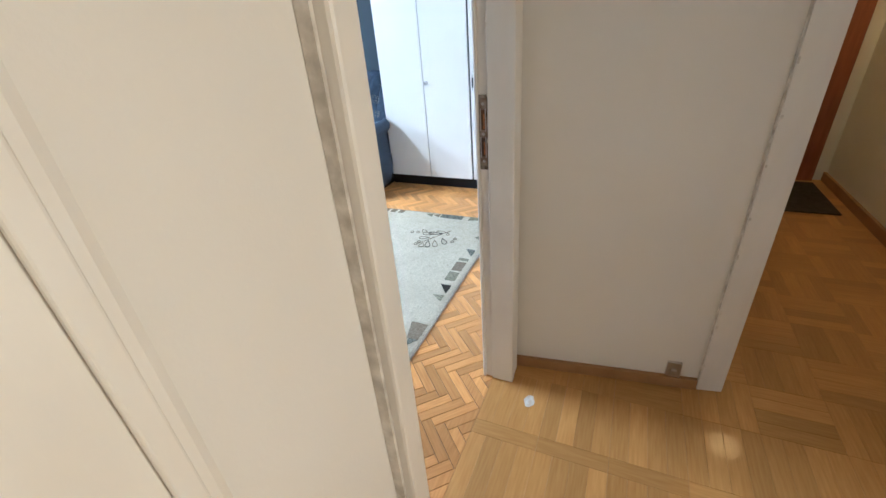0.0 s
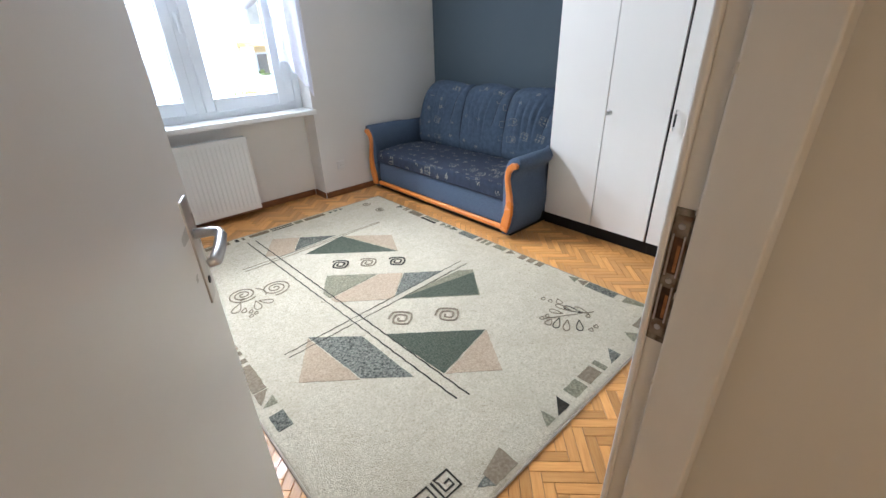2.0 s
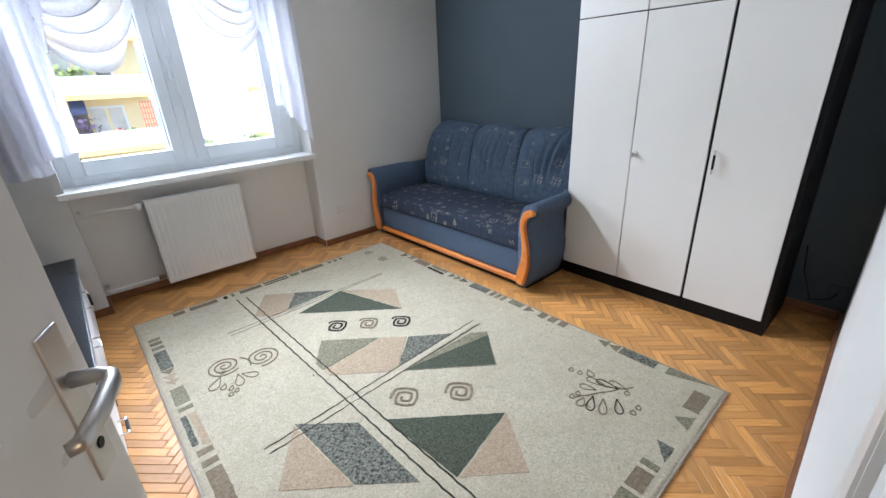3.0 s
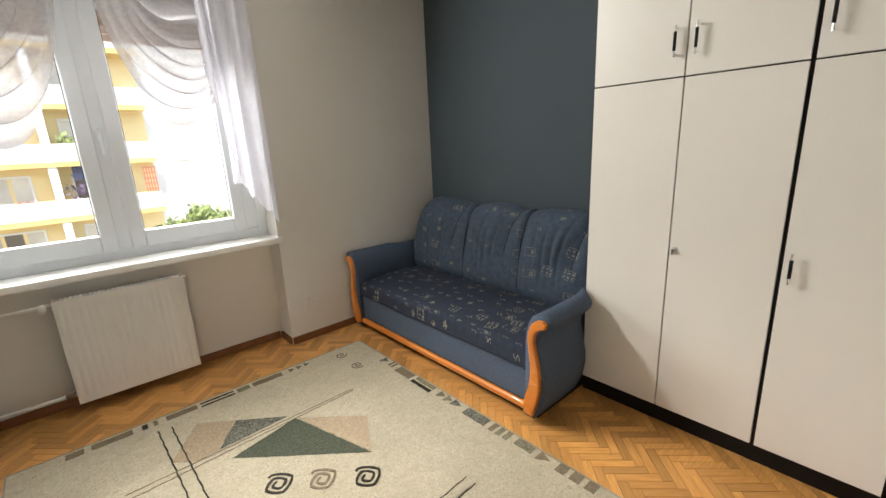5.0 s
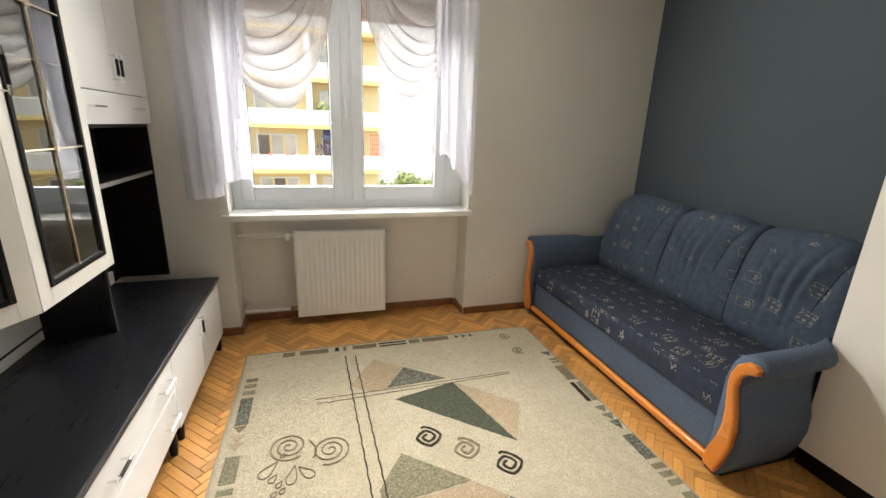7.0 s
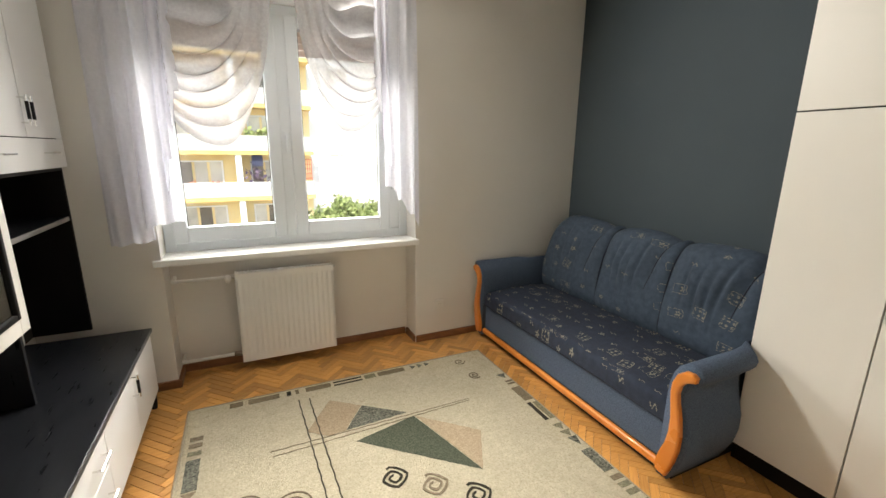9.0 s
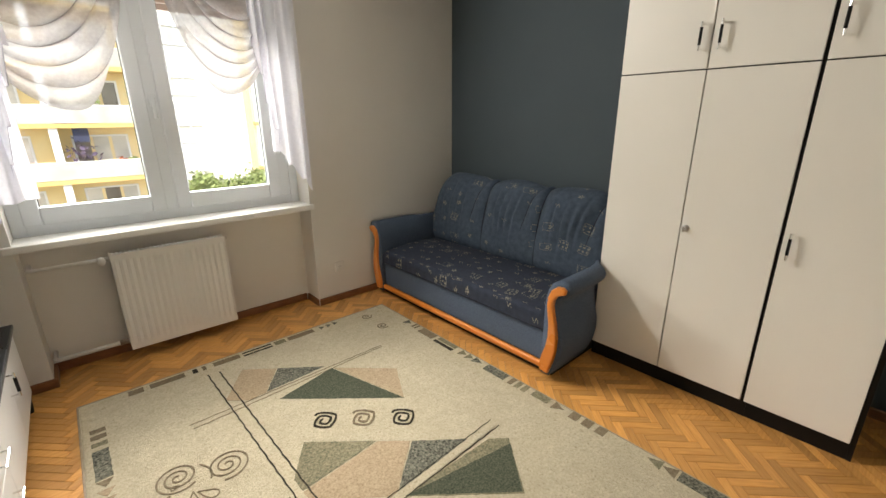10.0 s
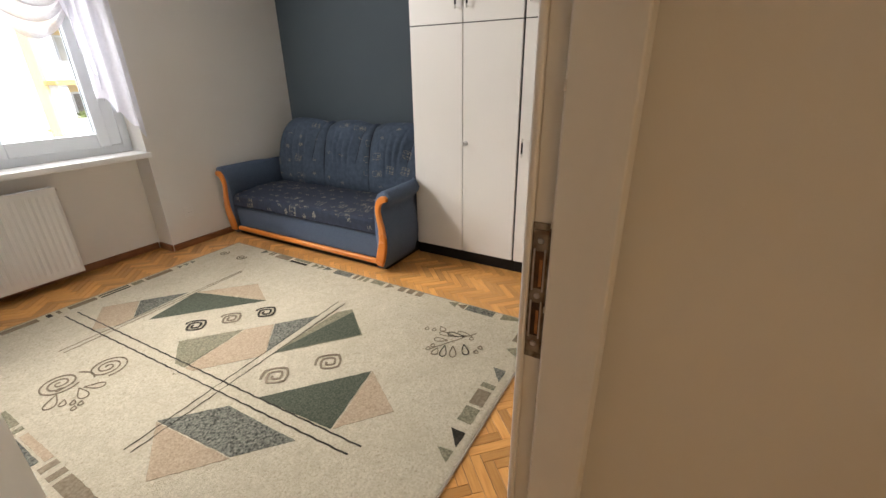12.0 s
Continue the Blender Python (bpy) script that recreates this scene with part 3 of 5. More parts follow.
part("casing", box(-4.6, -4.532, SY - 0.06, SY - 0.03, 0, 2.1, 0.012), M["gloss_white"], d3)
part("leaf", box(-4.532, -3.861, SY - 0.054, SY - 0.031, 0, 2.04, 0.002), M["gloss_white"], d3)
part("casing", box(-4.6, -3.672, SY - 0.06, SY - 0.03, 2.101, 2.17, 0.012), M["gloss_white"], d3)

stop = thing("door_stop", (-2.38, -4.1, 0.05), "small grey metal door stop plate low on the hall wall", "door stop")
part("plate", box(-2.372, -2.352, -4.135, -4.085, 0.045, 0.12, 0.002), M["steel"], stop)
part("catch", box(-2.385, -2.372, -4.12, -4.10, 0.06, 0.09, 0.003), M["steel"], stop)

b = box(0.262, 0.3, -5.22, -4.36, 0.0, 2.03, 0.003)
ed = thing("entrance_door", (0.28, -4.79, 0), "dark reddish-brown wooden entrance door at the corridor's end", "door")
part("leaf", b, M["brown_door"], ed)
for z0, z1 in ((0.2, 0.9), (1.05, 1.85)):
    part("panel", box(0.252, 0.262, -5.1, -4.48, z0, z1, 0.008), M["brown_door"], ed)
dm = box(-0.43, 0.2, -5.21, -4.55, 0.001, 0.012, 0.004)
solo("doormat", dm, M["mat_dark"], "dark doormat in front of the entrance door", "doormat")

cl = thing("ceiling_lamp", (-0.6, -5.0, 2.4), "small corridor ceiling lamp with an open shade", "lamp")
b = bmesh.new()
tube(b, [(-0.6, -5.0, H), (-0.6, -5.0, 2.40)], 0.012)
part("stem", b, M["steel"], cl)
b = bmesh.new()
tube(b, [(-0.6, -5.0, 2.42), (-0.6, -5.0, 2.36), (-0.6, -5.0, 2.26)], [0.03, 0.09, 0.14], 20, closed=False)
part("shade", b, M["plate"], cl, smooth=True)

# ---- door leaf, standing open into the room ----
leaf_dir = Vector((0.305, 0.733, 0)).normalized()
leaf_m = Matrix.Translation((-3.335, -3.36, 0)) @ Matrix.Rotation(math.atan2(leaf_dir.y, leaf_dir.x), 4, "Z")
leaf = tagged(new("door_leaf"), "white gloss-painted flush door standing open, with a steel lever handle", "door")
leaf.matrix_world = leaf_m


def leaf_part(name, bm, m, parent, label="", smooth=False):
    ob = new(name, mesh_of(name, bm, m, smooth))
    ob.parent = parent
    return tagged(ob, label)


LW = 0.79
panel = leaf_part("panel", box(0, LW, -0.02, 0.02, 0.012, 2.02, 0.003), M["leaf_paint"], leaf)
for s in (-1, 1):
    pl = leaf_part("handle_plate", box(LW - 0.08, LW - 0.032, s * 0.021 - 0.003, s * 0.021 + 0.003, 0.885, 1.11, 0.002), M["steel"], leaf, "brushed steel handle plate")
    b = bmesh.new()
    y = s * 0.024
    tube(b, [(LW - 0.055, y, 1.035), (LW - 0.055, y + s * 0.03, 1.035), (LW - 0.06, y + s * 0.045, 1.034), (LW - 0.075, y + s * 0.05, 1.032),
             (LW - 0.12, y + s * 0.05, 1.025), (LW - 0.165, y + s * 0.047, 1.02), (LW - 0.172, y + s * 0.035, 1.019)],
         [0.011, 0.01, 0.01, 0.011, 0.0115, 0.011, 0.008], 12)
    leaf_part("lever", b, M["steel"], pl, "brushed steel lever", True)
    b = bmesh.new()
    tube(b, [(LW - 0.055, y - s * 0.001, 0.93), (LW - 0.055, y + s * 0.002, 0.93)], 0.008, 12)
    leaf_part("keyhole", b, M["black"], pl)
leaf_part("lock_face", box(LW - 0.001, LW + 0.002, -0.01, 0.01, 0.9, 1.1, 0.001), M["rust"], leaf, "worn lock faceplate")
leaf_part("worn_patch", box(LW - 0.003, LW + 0.0012, -0.0175, 0.0175, 0.80, 0.894, 0.001), M["bare_wood"], leaf, "bare brown wood where the paint has worn off")
leaf_part("worn_patch", box(LW - 0.003, LW + 0.0012, -0.0175, 0.006, 1.106, 1.165, 0.001), M["bare_wood"], leaf, "bare brown wood where the paint has worn off")
for z in (0.25, 1.75):
    b = bmesh.new()
    tube(b, [(-0.008, 0.022, z), (-0.008, 0.022, z + 0.1)], 0.009, 10)
    leaf_part("hinge", b, M["steel"], leaf)

# ---- window ----
win = thing("window_1", (-2.23, 0.2, 0.82), "white two-sash plastic window, closed", "window", kind="structure")


def ring(bm, x0, x1, z0, z1, w, y0, y1, bev=0.004, wb=None):
    wb = w if wb is None else wb
    bx(bm, x0, x0 + w, y0, y1, z0, z1, bev)
    bx(bm, x1 - w, x1, y0, y1, z0, z1, bev)
    bx(bm, x0 + w, x1 - w, y0, y1, z0, z0 + wb, bev)
    bx(bm, x0 + w, x1 - w, y0, y1, z1 - w, z1, bev)
    return bm


part("window_frame", ring(bmesh.new(), WL, WR, 0.822, WT, 0.06, 0.185, 0.245), M["pvc"], win)
part("window_frame", box(-1.58, -1.496, 0.187, 0.243, 0.884, WT - 0.062, 0.004), M["pvc"], win)
part("mullion", box(-2.305, -2.235, 0.18, 0.245, 0.882, WT - 0.06, 0.004), M["pvc"], win)
for x0, x1 in ((-2.965, -2.30), (-2.24, -1.575)):
    s = part("sash", ring(bmesh.new(), x0, x1, 0.875, WT - 0.055, 0.078, 0.165, 0.23, 0.008, 0.1), M["pvc"], win)
    g = part("pane", box(x0 + 0.075, x1 - 0.075, 0.198, 0.204, 0.96, WT - 0.125), M["pane"], s)
    g.visible_shadow = False
    b = bmesh.new()
    for xx in (x0 + 0.079, x1 - 0.083):
        bx(b, xx, xx + 0.004, 0.194, 0.197, 0.97, WT - 0.13)
    part("gasket", b, M["black"], s)
hd = part("window_handle", box(-2.285, -2.255, 0.15, 0.165, 1.5, 1.57, 0.004), M["pvc"], win)
part("lever", box(-2.279, -2.261, 0.125, 0.15, 1.43, 1.55, 0.006), M["pvc"], hd)
b = bmesh.new()
bx(b, WL - 0.04, WR + 0.02, -0.03, 0.0, 0.782, 0.822, 0.006)
bx(b, WL, WR, 0.0, 0.184, 0.782, 0.822)
structure("window_sill", b, M["sill"], "white window sill board, slightly worn at the front edge", "sill")
b = box(-3.1, -1.4, 0.245, 0.40, 0.795, 0.815)
structure("outer_sill", b, M["steel"], "grey metal outer window ledge", "sill")
sh = thing("roller_shutter", (-2.23, 0.28, 2.05), "beige outside roller shutter pulled a little way down", "shutter")
for i in range(7):
    part("slat", box(WL, WR, 0.275, 0.287, 2.05 + i * 0.04, 2.088 + i * 0.04, 0.005), M["shutter"], sh)

# ---- sheer curtains ----
def ramp01(x):
    return max(0.0, min(1.0, x))


def bez(p, t):
    a, b2, c, d = p
    k = 1 - t
    return tuple(k ** 3 * a[i] + 3 * k * k * t * b2[i] + 3 * k * t * t * c[i] + t ** 3 * d[i] for i in range(2))


def swag(outer, inner, low, top=2.47, side=1):
    """A draped valance: gathered at the outer side, hung from the rail at the inner side."""
    def fn(u, v):
        wdt = inner - outer
        z_out = 2.05 + 0.42 * (1 - v) ** 2 - v * (2.05 - low - 0.06)
        p = [(outer, z_out), (outer + wdt * 0.3, z_out - 0.02 - 0.26 * v), (outer + wdt * (0.5 + 0.4 * v), top - (top - low + 0.16) * v), (outer + wdt * (0.55 + 0.45 * v), top)]
        x, z = bez(p, u)
        fold = 7.5 * v + 0.9 * v * v + 1.5 * math.sin(2.2 * u + 1) + 0.25 * math.sin(9 * v + 3 * u)
        amp = 0.034 * math.sin(math.pi * min(1, u * 1.2 + 0.12)) ** 0.6
        y = -0.062 - 0.03 * math.sin(math.pi * u) + amp * math.sin(2 * math.pi * fold) + 0.006 * math.sin(31 * v + 9 * u)
        z += 0.026 * math.sin(2 * math.pi * fold + 1.2) * math.sin(math.pi * u)
        return (x, y, z)
    return sheet(fn, 44, 150)


def drop(x0, x1, bottom, ytop=-0.085, flare=0.0, pleats=6, seed=0.0, top=2.47):
    """A hanging curtain length with pleats; bottom(u) gives the hem's height."""
    def fn(u, v):
        zb = bottom(u)
        z = top - v * (top - zb)
        x = x0 + (x1 - x0) * u + flare * v * (u - 0.5)
        ph = 2 * math.pi * pleats * u + seed
        y = ytop + (0.012 + 0.02 * v) * math.sin(ph + 0.7 * math.sin(2.2 * v + seed)) + 0.004 * math.sin(1.7 * ph + 3 * v)
        return (x + 0.004 * math.cos(ph), y, z)
    return sheet(fn, 90, 40)


def steps(u, a, b2, n):
    """A cascading hem."""
    s = u * n
    k = math.floor(s)
    return a + (b2 - a) * (k + min(1, (s - k) * 2.2)) / n


def hem(x0, x1, bottom, ytop, flare, pleats, seed):
    """The stitched edge along a ruffle's cascading hem."""
    pts = []
    for i in range(61):
        u = i / 60
        ph = 2 * math.pi * pleats * u + seed
        x = x0 + (x1 - x0) * u + flare * (u - 0.5) + 0.004 * math.cos(ph)
        y = ytop + 0.032 * math.sin(ph + 0.7 * math.sin(2.2 + seed)) + 0.004 * math.sin(1.7 * ph + 3)
        pts.append((x, y - 0.001, bottom(u)))
    return tube(bmesh.new(), pts, 0.0016, 5)


cur = thing("sheer_curtain", (-3.0, -0.08, 1.0), "white sheer voile curtain with a draped swag and side fall", "curtain", "curtains at the window")
part("swag", swag(-2.87, -2.31, 1.565), M["sheer"], cur, smooth=True)
part("side_fall", drop(-3.21, -3.03, lambda u: 0.935 + 0.02 * u, -0.10, 0.03, 2.2, 0.7), M["sheer_fall_bright"], cur, smooth=True)
part("side_fall", drop(-3.06, -2.885, lambda u: 1.02 + 0.04 * u, -0.075, 0.05, 2.6, 2.1), M["sheer_fall_bright"], cur, smooth=True)
rf = part("ruffle", drop(-2.93, -2.83, lambda u: steps(u, 1.05, 1.75, 4), -0.095, 0.02, 2, 0.2), M["sheer_fall_bright"], cur, smooth=True)
part("hem_stitch", hem(-2.93, -2.83, lambda u: steps(u, 1.05, 1.75, 4), -0.095, 0.02, 2, 0.2), M["stitch"], rf, "grey-lilac stitched hem", True)
cur = thing("sheer_curtain", (-1.55, -0.08, 1.0), "white sheer voile curtain with a draped swag and side fall", "curtain", "curtains at the window")
part("swag", swag(-1.70, -2.21, 1.665), M["sheer"], cur, smooth=True)
part("side_fall", drop(-1.66, -1.455, lambda u: steps(1 - u, 0.93, 1.22, 3), -0.085, 0.04, 2.3, 1.0), M["sheer_fall_bright"], cur, smooth=True)
rf = part("ruffle", drop(-1.735, -1.65, lambda u: steps(1 - u, 1.2, 1.85, 4), -0.10, 0.02, 2, 0.9), M["sheer_fall_bright"], cur, smooth=True)
part("hem_stitch", hem(-1.735, -1.65, lambda u: steps(1 - u, 1.2, 1.85, 4), -0.10, 0.02, 2, 0.9), M["stitch"], rf, "grey-lilac stitched hem", True)
b = bmesh.new()
tube(b, [(-3.4, -0.09, 2.49), (-1.2, -0.09, 2.49)], 0.014, 12)
rail = solo("curtain_rail", b, M["pvc"], "white curtain rail fixed above the window", "curtain rail", smooth=True)

# ---- radiator ----
rad = thing("radiator", (-2.345, 0.09, 0.07), "white steel panel radiator under the window sill", "radiator")


def rad_panel(u, v):
    x = -2.65 + 0.613 * u
    y = 0.028 + 0.0035 * math.cos(2 * math.pi * 18 * u) ** 3 * (1 if 0.05 < v < 0.95 else 0)
    return (x, y, 0.073 + 0.61 * v)


b = sheet(rad_panel, 18 * 8, 20)
part("front_panel", b, M["radiator"], rad)
b = bmesh.new()
bx(b, -2.65, -2.037, 0.034, 0.042, 0.073, 0.683, 0.002)
bx(b, -2.65, -2.644, 0.042, 0.126, 0.075, 0.68, 0.002)
bx(b, -2.043, -2.037, 0.042, 0.126, 0.075, 0.68, 0.002)
bx(b, -2.64, -2.047, 0.111, 0.126, 0.08, 0.67, 0.002)
part("casing", b, M["radiator"], rad)
b = bmesh.new()
for i in range(28):
    x = -2.64 + i * 0.0212
    bx(b, x, x + 0.012, 0.044, 0.110, 0.672, 0.678)
part("grille", b, M["radiator"], rad)
vl = part("valve", tube(bmesh.new(), [(-2.65, 0.08, 0.655), (-2.695, 0.08, 0.655)], 0.012, 10), M["steel"], rad, "radiator valve")
part("valve_head", tube(bmesh.new(), [(-2.69, 0.078, 0.655), (-2.69, 0.045, 0.655), (-2.69, 0.01, 0.652)], [0.017, 0.02, 0.016], 12), M["plate"], vl, "white valve head", True)
part("bleed_valve", tube(bmesh.new(), [(-2.037, 0.08, 0.66), (-2.015, 0.08, 0.66)], 0.009, 8), M["steel"], rad)
for x in (-2.45, -2.16):
    part("bracket", box(x, x + 0.03, 0.126, 0.2, 0.2, 0.6, 0.002), M["steel"], rad)
for z, x1 in ((0.655, -2.695), (0.12, -2.65)):
    b = bmesh.new()
    tube(b, [(x1, 0.08, z), (-2.8, 0.08, z), (-2.985, 0.08, z + 0.002), (-2.995, 0.1, z), (-2.995, 0.2, z)], 0.0105, 10)
    solo("heating_pipe", b, M["radiator"], "white-painted heating pipe beside the radiator", "pipe", "radiator pipes", smooth=True)
b = bmesh.new()
tube(b, [(-2.655, 0.08, 0.12), (-2.70, 0.08, 0.12)], 0.016, 10)
solo("pipe_union", b, M["rust"], "dark metal pipe union at the radiator's foot", "pipe fitting")

# sockets
def socket(x, y, z, axis, m="plate", label="cream plastic wall socket"):
    so = thing("wall_socket", (x, y, z), label, "socket")
    if axis == "y":
        part("plate", box(x - 0.04, x + 0.04, y - 0.012, y, z - 0.04, z + 0.04, 0.005), M[m], so)
        b = bmesh.new()
        tube(b, [(x, y - 0.0125, z), (x, y - 0.0145, z)], 0.022, 20)
        part("face", b, M[m], so)
        for dx in (-0.009, 0.009):
            part("pin_hole", tube(bmesh.new(), [(x + dx, y - 0.014, z), (x + dx, y - 0.016, z)], 0.0025, 8), M["black"], so)
    else:
        part("plate", box(x - 0.012, x, y - 0.04, y + 0.04, z - 0.04, z + 0.04, 0.005), M[m], so)
        b = bmesh.new()
        tube(b, [(x - 0.0125, y, z), (x - 0.0145, y, z)], 0.022, 20)
        part("face", b, M[m], so)
    return so


socket(-1.242, 0.0, 0.29, "y")
socket(0.0, -3.24, 0.16, "x", "dark_wall", "wall socket painted over in slate blue")
b = bmesh.new()
tube(b, [(-0.02, -3.24, 0.16), (-0.05, -3.22, 0.13), (-0.06, -3.14, 0.1), (-0.05, -3.08, 0.26), (-0.02, -3.06, 0.4)], 0.004, 8)
solo("cable", b, M["piping"], "thin black cable hanging at the dark wall", "cable", smooth=True)

# ---- sofa ----
sofa = thing("sofa", (-0.45, -0.915, 0), "blue two-seat sofa with patterned seat and back and orange wooden trim", "sofa")
CY = -0.915


def side(pts, s):
    """Points given for the south arm, mirrored for the north one."""
    return pts if s < 0 else [(2 * CY - y, z) for y, z in pts]


def arc(cy, cz, r, a0, a1, n):
    return [(cy + r * math.cos(radians(a0 + (a1 - a0) * i / n)), cz + r * math.sin(radians(a0 + (a1 - a0) * i / n))) for i in range(n + 1)]


arm_shape = [(-1.717, 0.03), (-1.717, 0.3), (-1.717, 0.44), (-1.721, 0.49), (-1.734, 0.545), (-1.757, 0.587), (-1.79, 0.611), (-1.825, 0.616), (-1.852, 0.602), (-1.866, 0.575), (-1.858, 0.545),
             (-1.836, 0.519), (-1.806, 0.497), (-1.791, 0.466), (-1.797, 0.42), (-1.82, 0.36), (-1.838, 0.295), (-1.84, 0.225), (-1.826, 0.15), (-1.8, 0.085), (-1.772, 0.03)]
face_mid = [(-1.746, 0.055, 0.026), (-1.752, 0.1, 0.035), (-1.764, 0.15, 0.0365), (-1.78, 0.21, 0.0325), (-1.786, 0.28, 0.0275), (-1.78, 0.35, 0.0225), (-1.766, 0.42, 0.0185), (-1.759, 0.465, 0.0175),
            (-1.763, 0.505, 0.0195), (-1.78, 0.54, 0.0235), (-1.803, 0.558, 0.0245), (-1.828, 0.563, 0.021), (-1.844, 0.56, 0.012)]


def ribbon(mid):
    """Outline of a band of changing width about a middle line."""
    a, c = [], []
    for i, (y, z, w) in enumerate(mid):
        p, q = mid[max(i - 1, 0)], mid[min(i + 1, len(mid) - 1)]
        d = Vector((q[0] - p[0], q[1] - p[1])).normalized()
        a.append((y - d.y * w, z + d.x * w))
        c.append((y + d.y * w, z - d.x * w))
    return a + c[::-1]


for s in (-1, 1):
    b = bmesh.new()
    lo = side(arm_shape, s)
    stations = [(-0.9, 0.97), (-0.893, 1.0), (-0.7, 1.0), (-0.53, 0.96), (-0.475, 0.5), (-0.455, 0.2), (-0.06, 0.18)]
    rows = []
    for x, k in stations:
        ring_v = []
        for y, z in lo:
            yy = y
            lim = CY + s * 0.83
            if (yy - lim) * s > 0:
                yy = lim + (yy - lim) * min(k, 1.0)
            if s > 0:
                yy = min(yy, 0.028)
            ring_v.append(b.verts.new((x, yy, z)))
        rows.append(ring_v)
    n = len(lo)
    for u, v in zip(rows, rows[1:]):
        for k in range(n):
            b.faces.new((u[k], u[(k + 1) % n], v[(k + 1) % n], v[k]))
    b.faces.new(rows[0][::-1])
    b.faces.new(rows[-1])
    arm = part("armrest", b, M["denim"], sofa, smooth=True)
    b = bmesh.new()
    prism(b, side(ribbon(face_mid), s), "x", -0.925, -0.89, 0.009)
    part("facing", b, M["orange_wood"], arm, "orange lacquered wooden arm facing", smooth=False)

part("base", box(-0.875, -0.05, -1.716, -0.114, 0.085, 0.285, 0.014, 3), M["denim"], sofa)
part("underframe", box(-0.85, -0.05, -1.76, -0.07, 0.0, 0.084, 0.004), M["black"], sofa)
part("front_rail", box(-0.9, -0.866, -1.716, -0.114, 0.05, 0.09, 0.014, 4), M["orange_wood"], sofa, "orange wooden rail along the foot")


def seat_top(u, v):
    y = -0.117 - 1.596 * u
    if v < 0.25:
        k = v / 0.25
        a = k * math.pi / 2
        x, z = -0.845 - 0.045 * math.cos(a) * (1 if k < 1 else 0), 0.345 + 0.045 * math.sin(a)
        if k < 0.3:
            z = 0.29 + (z - 0.29) * (k / 0.3)
    else:
        k = (v - 0.25) / 0.75
        x, z = -0.845 + 0.55 * k, 0.39 + 0.018 * math.sin(math.pi * k)
    z += 0.006 * math.sin(math.pi * u)
    edge = min(u, 1 - u)
    z -= 0.02 * max(0, 1 - edge / 0.02) ** 2
    return (x, y, z)


part("seat", sheet(seat_top, 60, 40, (0.0, 1.596 / 1.6, 0.73 / 1.6)), M["seat_cloth"], sofa, "navy seat cushion with cream motifs", True)
b = bmesh.new()
tube(b, [(-0.888, -0.12, 0.288), (-0.888, -1.71, 0.288)], 0.004, 6)
part("piping", b, M["piping"], sofa)

back_line = [(-0.295, 0.36), (-0.325, 0.44), (-0.318, 0.54), (-0.295, 0.66), (-0.262, 0.78), (-0.215, 0.875), (-0.15, 0.925), (-0.085, 0.925), (-0.035, 0.87), (-0.02, 0.75), (-0.02, 0.2)]


def along(line, v):
    s = v * (len(line) - 1)
    i = min(int(s), len(line) - 2)
    k = s - i
    p0, p1, p2, p3 = line[max(i - 1, 0)], line[i], line[i + 1], line[min(i + 2, len(line) - 1)]
    return tuple(0.5 * (2 * p1[j] + (p2[j] - p0[j]) * k + (2 * p0[j] - 5 * p1[j] + 4 * p2[j] - p3[j]) * k * k + (3 * p1[j] - p0[j] - 3 * p2[j] + p3[j]) * k ** 3) for j in range(2))


BACK = [-0.075, -0.69, -1.205, -1.735]


def arc_u(c, v):
    """Where the sewn-in side strip of a cushion begins, wider towards the seat."""
    k = ramp01((v - 0.3) / 0.32)
    return 1 - (0.13 - 0.075 * k ** 1.5) / abs(BACK[c + 1] - BACK[c])


def cushion_at(c, u, v):
    x, z = along(back_line, v)
    xa, za = along(back_line, min(1, v + 0.01))
    nx, nz = -(za - z), (xa - x)
    ln = math.hypot(nx, nz) or 1
    nx, nz = nx / ln, nz / ln
    ua = arc_u(c, v)
    up = ramp01((v - 0.26) / 0.1)
    rise = math.sin(math.pi * ramp01(v * 1.25)) ** 0.5
    whole = 1 - abs(2 * u - 1) ** 3.5
    if u < ua:
        lobe = 1 - abs(2 * u / ua - 1) ** 3
    else:
        lobe = 0.55 * (1 - abs(2 * (u - ua) / (1 - ua) - 1) ** 2.5)
    puff = rise * (0.034 * whole * (1 - up) + 0.052 * lobe * up)
    inner = u / ua if u < ua else 0
    for j, (pu, ln_) in enumerate(((0.3, 0.1), (0.47, 0.13), (0.62, 0.09), (0.77, 0.14))):
        if inner:
            bend = pu + 0.08 * (v - 0.36) + 0.02 * math.sin(3 * c + j)
            puff -= 0.015 * math.exp(-((inner - bend) / 0.028) ** 2) * math.exp(-((v - 0.36 - 0.02 * math.sin(2 * j + c)) / ln_) ** 2)
            puff += 0.006 * math.exp(-((inner - bend - 0.06) / 0.04) ** 2) * math.exp(-((v - 0.36) / ln_) ** 2)
    puff += 0.003 * math.sin(17 * v + 5 * c + 9 * u) * rise
    y = BACK[c] + (BACK[c + 1] - BACK[c]) * u
    g = (BACK[0] - y) / (BACK[0] - BACK[3])
    endk = min(g, 1 - g)
    drop_end = 0.07 * max(0, 1 - endk / 0.09) ** 2
    lean = 0.06 * ramp01((v - 0.25) * 2.2) * max(0, 1 - endk / 0.07) ** 2
    top_k = ramp01((z - 0.5) / 0.4)
    return (x + nx * puff, y + (-lean if g < 0.5 else lean), z + nz * puff - drop_end * top_k)


